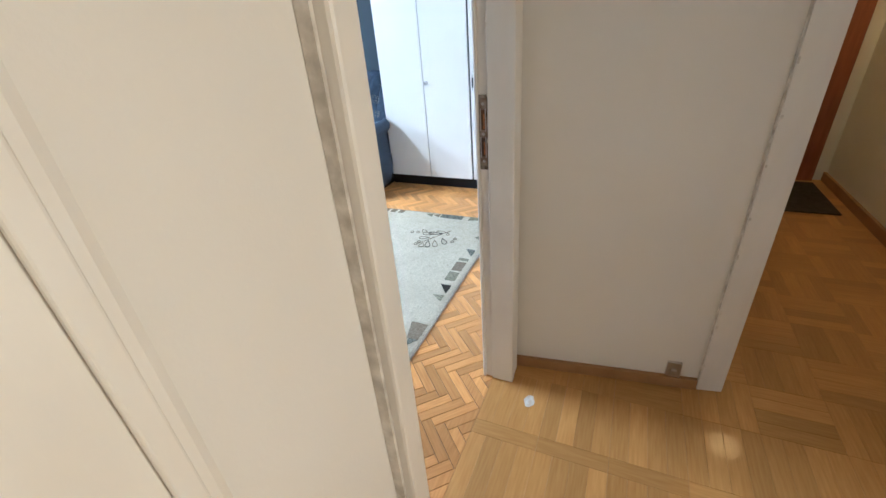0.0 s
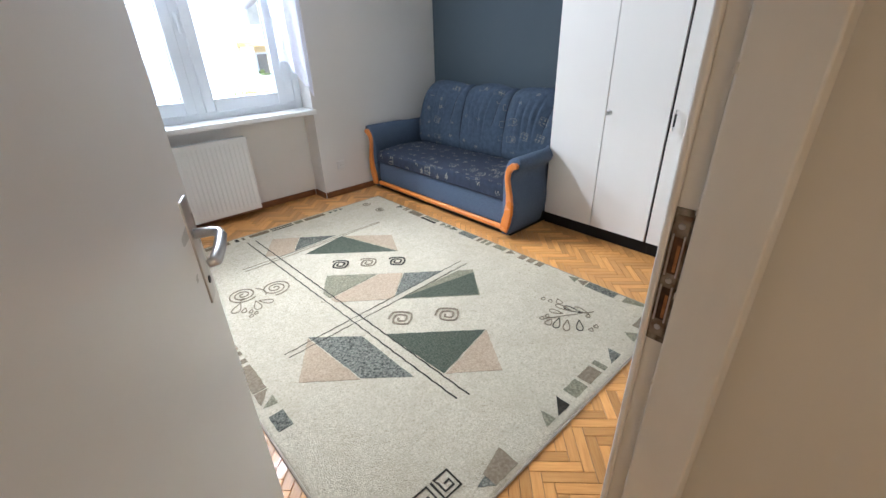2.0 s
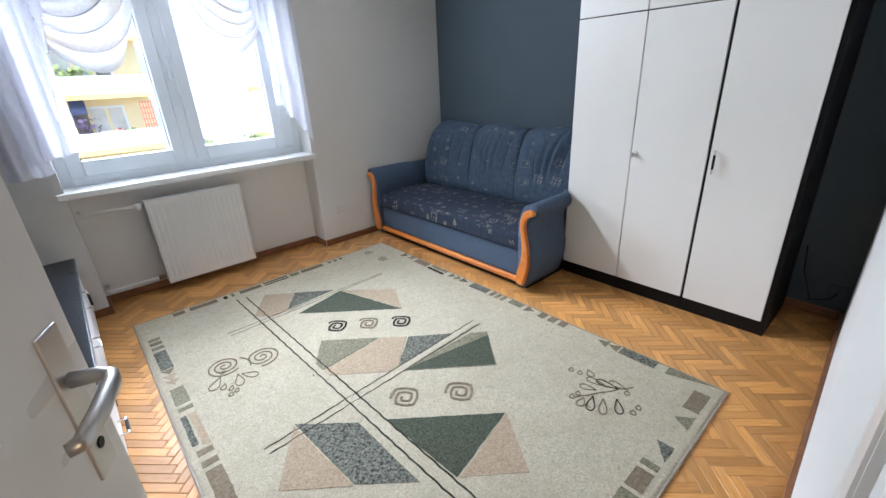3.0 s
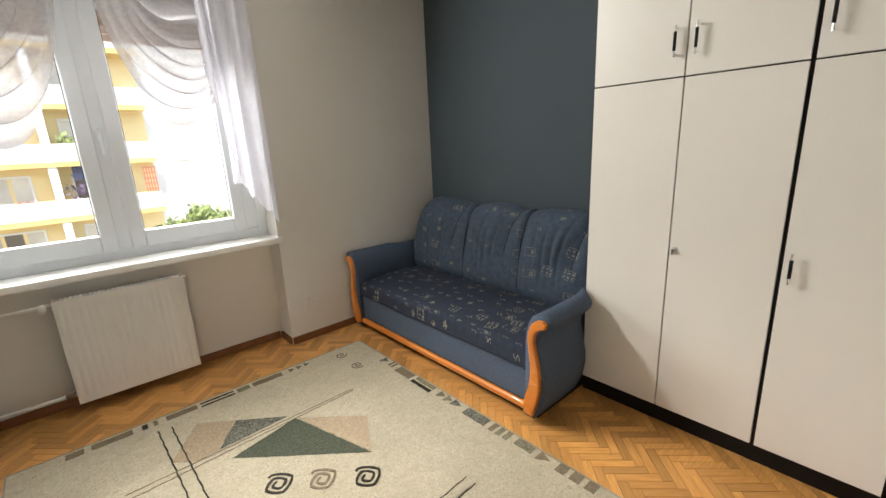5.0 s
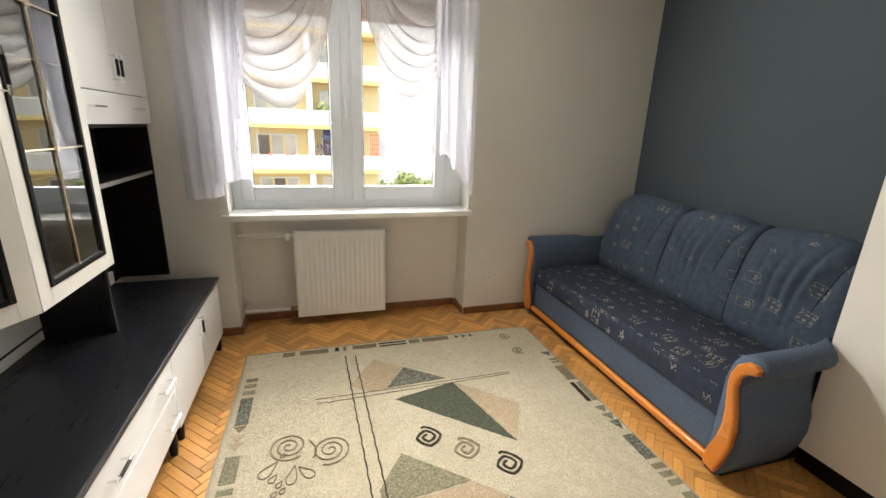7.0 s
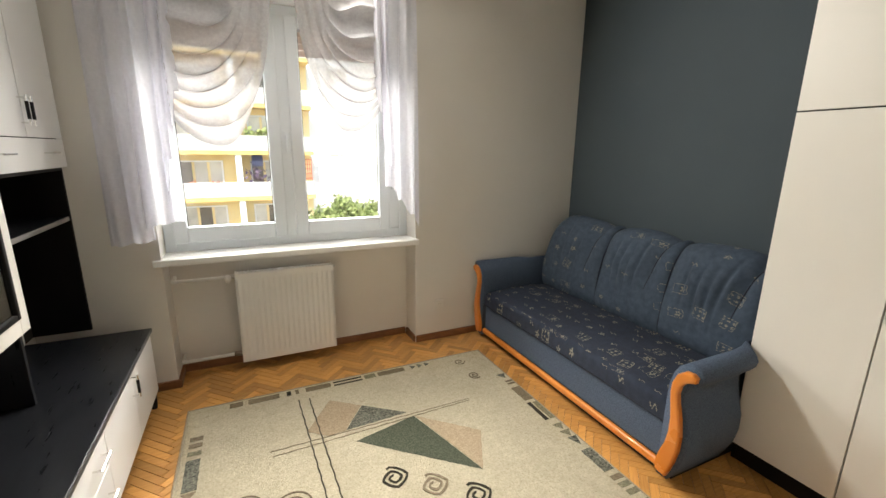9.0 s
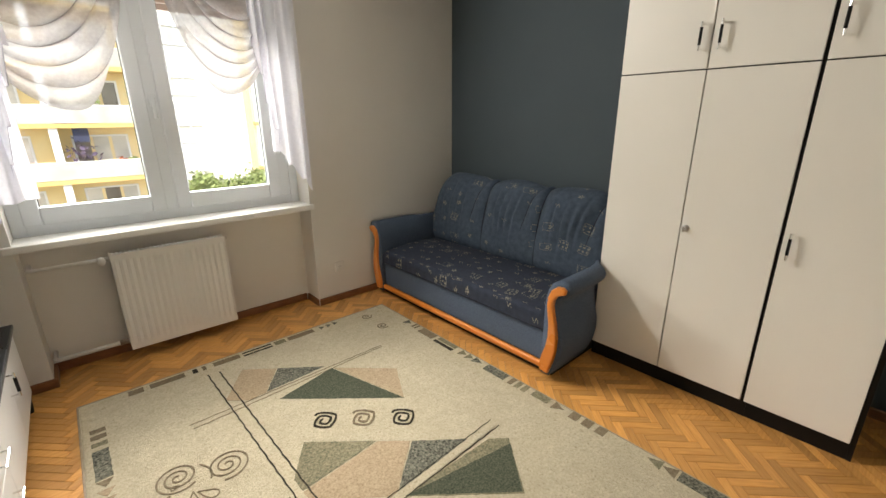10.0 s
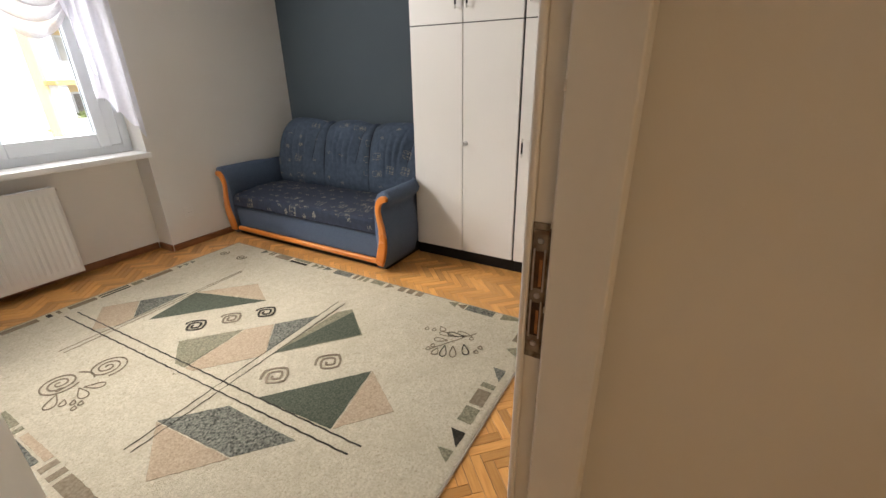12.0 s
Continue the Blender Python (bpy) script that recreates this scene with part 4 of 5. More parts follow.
for c in range(3):
    cush = part("back_cushion", sheet(lambda u, v, c=c: cushion_at(c, u, v), 64, 70, (3.0 + 0.34 * c, abs(BACK[c + 1] - BACK[c]) / 1.7, 1.5 / 1.7)), M["back_cloth"], sofa, "gathered blue back cushion with small cream motifs", True)
    for low, edge in ((0.06, False), (0.27, True)):
        if c == 2 and not edge:
            continue
        pts = []
        for i in range(36):
            v = low + (0.66 - low) * i / 35
            px, py, pz = cushion_at(c, arc_u(c, v) if edge else 1.0, v)
            pts.append((px - 0.002, py, pz + 0.002))
        part("piping", tube(bmesh.new(), pts, [0.001 + 0.0035 * ramp01(i / 8) for i in range(36)], 6), M["piping"], cush, smooth=True)


sofa.location = (-0.48, -0.95, 0)


# ---- handles for the cabinets ----
def bar_handle(parent, at, along_axis, out, length=0.11, grip=True):
    """Two chrome posts with a bar, black sleeve in the middle. out: unit vector away from the front."""
    a, o, p = Vector(along_axis), Vector(out), Vector(at)
    b = bmesh.new()
    for k in (-0.42, 0.42):
        tube(b, [p + a * length * k, p + a * length * k + o * 0.028], 0.0035, 8)
    tube(b, [p - a * length * 0.5 + o * 0.028, p + a * length * 0.5 + o * 0.028], 0.0045, 8)
    h = part("handle", b, M["chrome"], parent, "chrome bar handle")
    if grip:
        part("grip", tube(bmesh.new(), [p - a * length * 0.3 + o * 0.028, p + a * length * 0.3 + o * 0.028], 0.0062, 10), M["black"], h, "black grip sleeve")
    return h


# ---- wardrobes ----
FX = -0.485                              # front of the doors
ZB, ZM, ZT = 0.092, 1.632, 2.33          # foot of doors, joint, top


def wardrobe(y0, y1, doors, label):
    w = thing("wardrobe", (-0.22, (y0 + y1) / 2, 0), label, "wardrobe", "wardrobes along the dark wall")
    for ya in (y1, y0 - 0.018):
        part("side_panel", box(-0.466, -0.012, ya, ya + 0.018, 0.0, ZT), M["black"], w, "black side panel")
    part("back_panel", box(-0.03, -0.012, y1 + 0.0185, y0 - 0.0185, 0.0, ZT), M["black"], w, "black back panel")
    for z0, z1 in ((ZT - 0.018, ZT), (0.075, 0.09), (ZM - 0.012, ZM + 0.01)):
        part("shelf", box(-0.466, -0.0305, y1 + 0.0185, y0 - 0.0185, z0, z1), M["black"], w, "black shelf board")
    part("plinth", box(-0.464, -0.44, y1 + 0.018, y0 - 0.018, 0.0, 0.075), M["black"], w, "black plinth")
    out = (-1, 0, 0)
    for ya, yb, knob_y, pull_low, pull_high in doors:
        for z0, z1, low in ((ZB, ZM - 0.003, True), (ZM + 0.003, ZT, False)):
            d = part("door", box(FX, -0.467, yb + 0.0028, ya - 0.0028, z0, z1, 0.0012, 1), M["laminate"], w, "cream laminate door")
            if low and knob_y:
                b = bmesh.new()
                tube(b, [(FX, knob_y, 0.895), (FX - 0.006, knob_y, 0.895), (FX - 0.008, knob_y, 0.895)], [0.017, 0.017, 0.011], 14)
                part("lock_rosette", b, M["steel"], d, "ornate metal key rosette")
                b = bmesh.new()
                tube(b, [(FX - 0.008, knob_y, 0.895), (FX - 0.03, knob_y, 0.895)], 0.003, 8)
                bx(b, FX - 0.044, FX - 0.028, knob_y - 0.002, knob_y + 0.002, 0.882, 0.908, 0.0015)
                part("key", b, M["steel"], d)
            y = pull_low if low else pull_high
            if y:
                bar_handle(d, (FX, y, 0.895 if low else 1.768), (0, 0, 1), out, 0.12)
    return w


wardrobe(-1.811, -2.617, ((-1.813, -2.214, 0, 0, -2.174), (-2.214, -2.613, -2.239, 0, -2.254)), "two-door cream wardrobe with black carcass and top cupboards")
wardrobe(-2.617, -3.031, ((-2.623, -3.013, 0, -2.654, -2.659),), "single-door cream wardrobe with black carcass and top cupboard")

# ---- wall unit: lower cabinets ----
LX, LT = -3.098, 0.446                   # front of doors, underside of worktop
west = (1, 0, 0)


def low_cabinet(y0, y1, label):
    c = thing("low_cabinet", (-3.34, (y0 + y1) / 2, 0), label, "cabinet", "low cabinets along the west wall")
    b = bmesh.new()
    bx(b, X0 + 0.005, LX - 0.019, y0, y0 - 0.016, 0.1, LT)
    bx(b, X0 + 0.005, LX - 0.019, y1, y1 + 0.016, 0.1, LT)
    bx(b, X0 + 0.005, LX - 0.019, y1 + 0.016, y0 - 0.016, 0.1, 0.116)
    bx(b, X0 + 0.005, X0 + 0.012, y1 + 0.016, y0 - 0.016, 0.116, LT)
    part("body", b, M["black"], c)
    for x in (-3.55, -3.12):
        for y in (y0 - 0.05, y1 + 0.05):
            b = bmesh.new()
            tube(b, [(x, y, 0.1), (x, y, 0.02), (x, y, 0.0)], [0.02, 0.016, 0.014], 10)
            part("leg", b, M["black"], c)
    return c


def front(c, name, y0, y1, z0, z1):
    return part(name, box(LX - 0.018, LX, y1 + 0.0015, y0 - 0.0015, z0, z1, 0.0015, 1), M["white_lam"], c, "white laminate front")


c = low_cabinet(-0.15, -1.055, "white two-door low cabinet with black sides")
front(c, "door", -0.15, -0.60, 0.09, 0.442)
d = front(c, "door", -0.60, -1.055, 0.09, 0.442)
bar_handle(d, (LX, -0.64, 0.375), (0, 0, 1), west, 0.11)
c = low_cabinet(-1.057, -1.80, "white two-drawer low cabinet with chrome handles")
for z0, z1, zh in ((0.29, 0.442, 0.372), (0.115, 0.286, 0.205)):
    d = front(c, "drawer", -1.057, -1.80, z0, z1)
    for y in (-1.17, -1.60):
        bar_handle(d, (LX, y, zh), (0, 1, 0), west, 0.11, y < -1.5)
c = low_cabinet(-1.802, -2.42, "white two-door low cabinet with black sides")
for y0, y1, yh in ((-1.802, -2.11, -2.075), (-2.11, -2.42, -2.145)):
    d = front(c, "door", y0, y1, 0.09, 0.442)
    bar_handle(d, (LX, yh, 0.32), (0, 0, 1), west, 0.11)
wt = thing("worktop", (-3.36, -1.29, 0.447), "long black laminate worktop on the low cabinets", "worktop")
part("board", box(X0 + 0.004, LX + 0.008, -2.438, -0.147, 0.447, 0.468, 0.002), M["black_lam"], wt)
part("front_edging", box(LX + 0.0085, LX + 0.012, -2.44, -0.145, 0.4475, 0.4675, 0.001), M["edging"], wt, "thin grey-black edging strip")
part("end_edging", box(X0 + 0.004, LX + 0.008, -0.1465, -0.144, 0.4475, 0.4675, 0.001), M["edging"], wt, "thin grey-black edging strip")

# ---- wall unit: upper cabinets ----
UX = -3.355
up = thing("wall_cabinet", (-3.46, -0.46, 0.468), "white wall-unit top cupboard over an open black shelf niche", "cabinet", "upper cabinets of the wall unit")
b = bmesh.new()
bx(b, X0 + 0.004, -3.38, -0.048, -0.03, 0.469, 2.3)
bx(b, X0 + 0.004, X0 + 0.012, -0.81, -0.048, 0.469, 2.3)
bx(b, X0 + 0.012, UX - 0.02, -0.81, -0.048, 1.34, 1.356)
bx(b, X0 + 0.012, UX - 0.02, -0.81, -0.048, 2.284, 2.3)
part("body", b, M["black"], up, "black carcass")
part("divider", box(X0 + 0.004, -3.36, -0.83, -0.81, 0.469, 2.3, 0.002), M["black_lam"], up, "black side panel")
sv = part("shelf", box(X0 + 0.012, -3.39, -0.81, -0.05, 1.085, 1.103), M["black_lam"], up)
part("edge_strip", box(-3.39, -3.382, -0.81, -0.05, 1.083, 1.105, 0.002), M["steel"], sv, "pale shelf edge")
d = part("drawer", box(UX - 0.018, UX, -0.81, -0.032, 1.357, 1.493, 0.002), M["white_lam"], up, "white laminate flap front")
for y in (-0.68, -0.24):
    bar_handle(d, (UX, y, 1.43), (0, 1, 0), west, 0.1, False)
for y0, y1, yh in ((-0.032, -0.42, -0.40), (-0.424, -0.81, -0.447)):
    d = part("door", box(UX - 0.018, UX, y1, y0 - 0.003, 1.497, 2.3, 0.002), M["white_lam"], up, "white laminate door")
    bar_handle(d, (UX, yh, 1.605), (0, 0, 1), west, 0.12)
part("back_socket", box(X0 + 0.013, X0 + 0.03, -0.26, -0.18, 0.48, 0.55, 0.004), M["plate"], up, "small white plastic box")

vit = thing("display_cabinet", (-3.46, -1.3, 0.8), "white-framed glass display cabinet with brass glazing bars", "cabinet", "upper cabinets of the wall unit")
A, B2 = Vector((-3.32, -0.832, 0)), Vector((-3.32, -1.34, 0))
C2 = Vector((-3.492, -1.705, 0))
VZ0, VZ1 = 0.79, 2.3
b = bmesh.new()
prism(b, [(X0 + 0.006, -0.832), (-3.345, -0.832), (-3.345, -1.34), (-3.512, -1.70), (X0 + 0.006, -1.70)], "z", VZ0, VZ0 + 0.016)
prism(b, [(X0 + 0.006, -0.832), (-3.345, -0.832), (-3.345, -1.34), (-3.512, -1.70), (X0 + 0.006, -1.70)], "z", VZ1 - 0.016, VZ1)
bx(b, X0 + 0.006, X0 + 0.014, -1.70, -0.832, VZ0 + 0.016, VZ1 - 0.016)
bx(b, X0 + 0.014, -3.52, -1.70, -1.685, VZ0 + 0.016, VZ1 - 0.016)
part("body", b, M["black"], vit, "black carcass")
for z in (1.18, 1.56, 1.93):
    b = bmesh.new()
    prism(b, [(X0 + 0.015, -0.84), (-3.365, -0.84), (-3.365, -1.335), (-3.525, -1.68), (X0 + 0.015, -1.68)], "z", z, z + 0.005)
    part("shelf", b, M["dark_pane"], vit, "glass shelf")


def glass_door(p, q):
    """A framed glass door between two plan points, with bead, bars and pane."""
    d = (q - p).normalized()
    w = (q - p).length
    m = Matrix(((d.x, -d.y, 0, p.x), (d.y, d.x, 0, p.y), (0, 0, 1, 0), (0, 0, 0, 1)))
    def put(bm):
        bm.transform(m)
        return bm
    def frame_bm(x0, x1, z0, z1, wd, y0, y1, bev):
        bm = bmesh.new()
        bx(bm, x0, x0 + wd, y0, y1, z0, z1, bev)
        bx(bm, x1 - wd, x1, y0, y1, z0, z1, bev)
        bx(bm, x0 + wd, x1 - wd, y0, y1, z0, z0 + wd, bev)
        bx(bm, x0 + wd, x1 - wd, y0, y1, z1 - wd, z1, bev)
        return bm
    dr = part("door", put(frame_bm(0.002, w - 0.002, VZ0, VZ1, 0.062, -0.018, 0.0, 0.0015)), M["laminate"], vit, "cream framed glass door")
    part("bead", put(frame_bm(0.062, w - 0.062, VZ0 + 0.06, VZ1 - 0.06, 0.022, -0.012, 0.006, 0.004)), M["black"], dr, "black moulded bead")
    g = part("pane", put(box(0.08, w - 0.08, -0.008, -0.004, VZ0 + 0.08, VZ1 - 0.08)), M["dark_pane"], dr)
    g.visible_shadow = False
    cx = w / 2
    bars = bmesh.new()
    tube(bars, [(cx, 0.001, VZ0 + 0.08), (cx, 0.001, VZ1 - 0.08)], 0.004, 8)
    part("glazing_bar", put(bars), M["brass"], dr)
    for z in (1.28, 1.72):
        bars = bmesh.new()
        tube(bars, [(0.084, 0.002, z), (cx, 0.003, z), (w - 0.084, 0.002, z)], 0.004, 8)
        part("glazing_bar", put(bars), M["brass"], dr)
        part("boss", put(box(cx - 0.011, cx + 0.011, -0.001, 0.01, z - 0.011, z + 0.011, 0.004)), M["brass"], dr)
    return dr


d = glass_door(A, B2)
bar_handle(d, (-3.32, -1.30, 1.505), (0, 0, 1), west, 0.13)
glass_door(B2, C2)
b = bmesh.new()
for z0, z1 in ((0.469, 0.508), (0.522, VZ0)):
    bx(b, X0 + 0.004, X0 + 0.016, -1.9, -0.832, z0, z1)
part("back_board", b, M["white_lam"], vit, "white back board above the worktop")
part("groove", box(X0 + 0.004, X0 + 0.01, -1.9, -0.832, 0.508, 0.522), M["black"], vit)
tall = thing("wall_cabinet", (-3.46, -2.05, 0.69), "white wall-unit top cupboard with plain doors", "cabinet", "upper cabinets of the wall unit")
part("body", box(X0 + 0.004, UX - 0.02, -2.4, -1.71, 0.7, 2.3, 0.002), M["black"], tall)
for y0, y1, yh in ((-1.71, -2.066, -2.03), (-2.07, -2.4, -2.1)):
    d = part("door", box(UX - 0.018, UX, y1, y0 - 0.002, 0.692, 2.3, 0.002), M["laminate"], tall, "cream laminate door")
    bar_handle(d, (UX, yh, 1.3), (0, 0, 1), west, 0.12)

# ---- rug ----
RX0, RX1, RY0, RY1 = -2.94, -1.065, -3.045, -0.325
RZ = 0.013
rug = thing("rug", ((RX0 + RX1) / 2, (RY0 + RY1) / 2, 0), "cream wool rug with green, tan and charcoal triangles and black spirals", "rug")


def pile(u, v):
    x, y = RX0 + (RX1 - RX0) * u, RY0 + (RY1 - RY0) * v
    wob = 0.004 * math.sin(7 * y) if u in (0, 1) else (0.004 * math.sin(9 * x) if v in (0, 1) else 0)
    h = RZ - 0.0012 + 0.0013 * noise.noise(Vector((x * 45, y * 45, 0))) + 0.0008 * noise.noise(Vector((x * 130, y * 130, 3)))
    e = min(u * (RX1 - RX0), (1 - u) * (RX1 - RX0), v * (RY1 - RY0), (1 - v) * (RY1 - RY0))
    if e < 0.012:
        h = 0.004 + (h - 0.004) * e / 0.012
    return (x + (wob if u in (0, 1) else 0), y + (wob if v in (0, 1) else 0), h)


part("field", sheet(pile, 190, 272), M["wool"], rug, "cream wool pile", True)
b = bmesh.new()
t_ = 0.005
for pts in ([(RX0, RY0, t_), (RX1, RY0, t_)], [(RX1, RY0, t_), (RX1, RY1, t_)], [(RX1, RY1, t_), (RX0, RY1, t_)], [(RX0, RY1, t_), (RX0, RY0, t_)]):
    tube(b, pts, 0.005, 6)
part("binding", b, M["wool_edge"], rug, "taupe edge binding")


def inlay(name, pts, m, label="", top=0.0003):
    """A motif tufted slightly proud of the pile, with a softly uneven outline."""
    out = []
    n = len(pts)
    for i in range(n):
        p, q = Vector(pts[i]), Vector(pts[(i + 1) % n])
        k = max(1, int((q - p).length / 0.02))
        for j in range(k):
            w = p.lerp(q, j / k)
            if j:
                w += Vector((noise.noise(Vector((w.x * 60, w.y * 60, 1))), noise.noise(Vector((w.x * 60, w.y * 60, 5))))) * 0.004
            out.append((w.x, w.y))
    b = bmesh.new()
    prism(b, out, "z", RZ - 0.004, RZ + top)
    return part(name, b, M[m], rug, label)


def stroke(name, pts, w, m, z=0.0017):
    """A line of wool about w wide through the plan points."""
    b = bmesh.new()
    a, c = [], []
    pts = [Vector(p) for p in pts]
    for i, p in enumerate(pts):
        d = (pts[min(i + 1, len(pts) - 1)] - pts[max(i - 1, 0)]).normalized()
        ww = w * 0.5 * (1 + 0.3 * noise.noise(Vector((p.x * 50, p.y * 50, 2))))
        a.append((p.x - d.y * ww, p.y + d.x * ww))
        c.append((p.x + d.y * ww, p.y - d.x * ww))
    for i in range(len(pts) - 1):
        q = [a[i], a[i + 1], c[i + 1], c[i]]
        lo = [b.verts.new((*s2, RZ - 0.003)) for s2 in q]
        hi = [b.verts.new((*s2, RZ + z)) for s2 in q]
        b.faces.new(hi)
        for k in range(4):
            b.faces.new((lo[k], lo[(k + 1) % 4], hi[(k + 1) % 4], hi[k]))
    return part(name, b, M[m], rug)


def seg(p, q, step=0.03, wave=0.0):
    p, q = Vector(p), Vector(q)
    n = max(2, int((q - p).length / step))
    d = (q - p).normalized()
    return [p.lerp(q, i / n) + Vector((-d.y, d.x)) * wave * math.sin(i * 2.1) for i in range(n + 1)]


# three slanted bands, each of triangles
inlay("motif", [(-2.557, -1.846), (-2.731, -2.105), (-2.521, -2.282)], "wool_tan")
inlay("motif", [(-2.552, -1.842), (-2.348, -2.03), (-2.34, -2.435), (-2.516, -2.276)], "wool_dark")
inlay("motif", [(-2.253, -2.10), (-1.863, -2.432), (-2.228, -2.515)], "wool_green")
inlay("motif", [(-1.859, -2.438), (-2.024, -2.685), (-2.222, -2.522)], "wool_tan")
inlay("motif", [(-2.175, -1.347), (-1.926, -1.563), (-2.352, -1.602)], "wool_sage")
inlay("motif", [(-1.92, -1.57), (-1.808, -1.668), (-2.03, -1.868), (-2.345, -1.61)], "wool_tan")
inlay("motif", [(-1.802, -1.674), (-1.56, -1.872), (-2.02, -1.86)], "wool_dark")
inlay("motif", [(-1.535, -1.9), (-1.459, -1.959), (-1.646, -2.195), (-2.01, -1.885)], "wool_sage")
inlay("motif", [(-1.48, -1.985), (-1.646, -2.185), (-2.0, -1.889)], "wool_green", "", 0.0006)
inlay("motif", [(-2.196, -0.545), (-2.04, -0.67), (-2.17, -0.86), (-2.26, -0.865), (-2.355, -0.79)], "wool_tan")
inlay("motif", [(-2.035, -0.672), (-1.82, -0.84), (-2.165, -0.856)], "wool_dark")
inlay("motif", [(-1.795, -0.885), (-2.137, -0.965), (-1.642, -1.398)], "wool_green")
inlay("motif", [(-1.788, -0.888), (-1.512, -1.148), (-1.64, -1.392)], "wool_tan")
# pairs of long lines
for p, q in (((-2.362, -0.47), (-2.29, -2.661)), ((-2.302, -0.478), (-2.236, -2.682))):
    stroke("line", seg(p, q, 0.03, 0.002), 0.0066, "wool_line", 0.0011)
inlay("light_band", [(-2.345, -1.52), (-2.297, -1.52), (-2.243, -2.60), (-2.285, -2.60)], "wool", "", 0.0007)
inlay("light_band", [(-2.12, -1.862), (-2.12, -1.898), (-1.43, -1.864), (-1.43, -1.826)], "wool", "", 0.0007)
for p, q, w in (((-2.698, -1.883), (-1.429, -1.82), 0.0034), ((-2.692, -1.92), (-1.428, -1.873), 0.0034), ((-2.54, -0.873), (-1.431, -0.862), 0.0029), ((-2.531, -0.912), (-1.437, -0.878), 0.0029)):
    stroke("line", seg(p, q, 0.03, 0.002), w, "wool_taupe" if w < 0.003 else "wool_line", 0.0012)


def square_spiral(cx, cy, r, turn, m, w=0.0115, turns=2.1, flip=1):
    pts = []
    n = int(turns * 28)
    for i in range(n + 1):
        a = turn + flip * 2 * math.pi * i / 28
        k = r * (0.2 + 0.8 * i / n)
        sq = 1 / max(abs(math.cos(a)), abs(math.sin(a)))
        sq = 1 + (sq - 1) * 0.45
        pts.append((cx + k * sq * math.cos(a + 0.78), cy + k * sq * math.sin(a + 0.78)))
    stroke("spiral", pts, w, m)


for cx, cy, m in ((-2.04, -1.278, "wool_line"), (-1.89, -1.39, "wool_taupe"), (-1.741, -1.517, "wool_line")):
    square_spiral(cx, cy, 0.062, 0.6, m)
for cx, cy in ((-2.114, -2.051), (-1.911, -2.204)):
    square_spiral(cx, cy, 0.068, 1.2, "wool_taupe")


def round_spiral(cx, cy, r, a0, turns, w, m="wool_taupe", flip=1):
    n = int(turns * 26)
    stroke("swirl", [(cx + r * (0.1 + 0.9 * i / n) * math.cos(a0 + flip * 2 * math.pi * i / 26), cy + r * (0.1 + 0.9 * i / n) * math.sin(a0 + flip * 2 * math.pi * i / 26)) for i in range(n + 1)], w, m)


def drop_shape(cx, cy, l, wd, ang, m="wool_taupe", w=0.0048):
    pts = []
    for i in range(19):
        a = 2 * math.pi * i / 18
        px, py = l * 0.5 * math.cos(a), wd * 0.5 * math.sin(a) * (0.55 - 0.45 * math.cos(a))
        pts.append((cx + px * math.cos(ang) - py * math.sin(ang), cy + px * math.sin(ang) + py * math.cos(ang)))
    stroke("petal", pts, w, m)


round_spiral(-2.65, -1.19, 0.085, 1.0, 2.7, 0.007)
round_spiral(-2.475, -1.25, 0.088, 2.4, 2.7, 0.007, flip=-1)
stroke("swirl", [(-2.565 + 0.03 * math.sin(i * 0.35), -1.17 - 0.016 * i) for i in range(8)], 0.007, "wool_taupe")
for cx, cy, l, wd, a in ((-2.722, -1.309, 0.10, 0.07, 0.9), (-2.627, -1.358, 0.10, 0.06, 1.4), (-2.575, -1.354, 0.09, 0.06, 2.3), (-2.668, -1.239, 0.03, 0.03, 0), (-2.7, -1.36, 0.045, 0.04, 1),
                         (-2.675, -1.395, 0.035, 0.03, 1), (-2.66, -1.43, 0.03, 0.03, 1), (-2.69, -1.44, 0.03, 0.03, 1)):
    drop_shape(cx, cy, l, wd, a)
# leaf spray at the south-east
stroke("stem", seg((-1.571, -2.59), (-1.33, -2.742), 0.03, 0.002), 0.0045, "wool_taupe")
for cx, cy, ln, turn, m in ((-1.415, -2.61, 0.1, 1.66, "wool_taupe"), (-1.395, -2.652, 0.105, 1.7, "wool_line"), (-1.368, -2.69, 0.085, 1.6, "wool_taupe"), (-1.475, -2.6, 0.075, 1.9, "wool_taupe"),
                            (-1.553, -2.66, 0.095, 3.5, "wool_line"), (-1.535, -2.705, 0.095, 3.62, "wool_taupe"), (-1.49, -2.752, 0.09, 3.75, "wool_line"), (-1.575, -2.625, 0.06, 3.3, "wool_taupe")):
    drop_shape(cx, cy, ln, 0.05, turn + math.pi, m, 0.0045)
for cx, cy in ((-1.415, -2.475), (-1.407, -2.517), (-1.572, -2.578), (-1.537, -2.586), (-1.436, -2.815), (-1.479, -2.812), (-1.385, -2.74)):
    drop_shape(cx, cy, 0.03, 0.034, 0.3, "wool_taupe", 0.004)
drop_shape(-1.379, -2.553, 0.05, 0.05, 0.9, "wool_taupe", 0.004)
round_spiral(-1.27, -0.64, 0.042, 0.5, 1.8, 0.007)
round_spiral(-1.28, -0.44, 0.04, 2.5, 1.6, 0.006)


# border marks
def patch(x0, x1, y0, y1, m, skew=0.0):
    inlay("border_mark", [(x0, y0), (x1, y0), (x1, y1 + skew), (x0, y1)], m)


def tri(ax, ay, bx_, by, cx, cy, m):
    inlay("border_mark", [(ax, ay), (bx_, by), (cx, cy)], m)


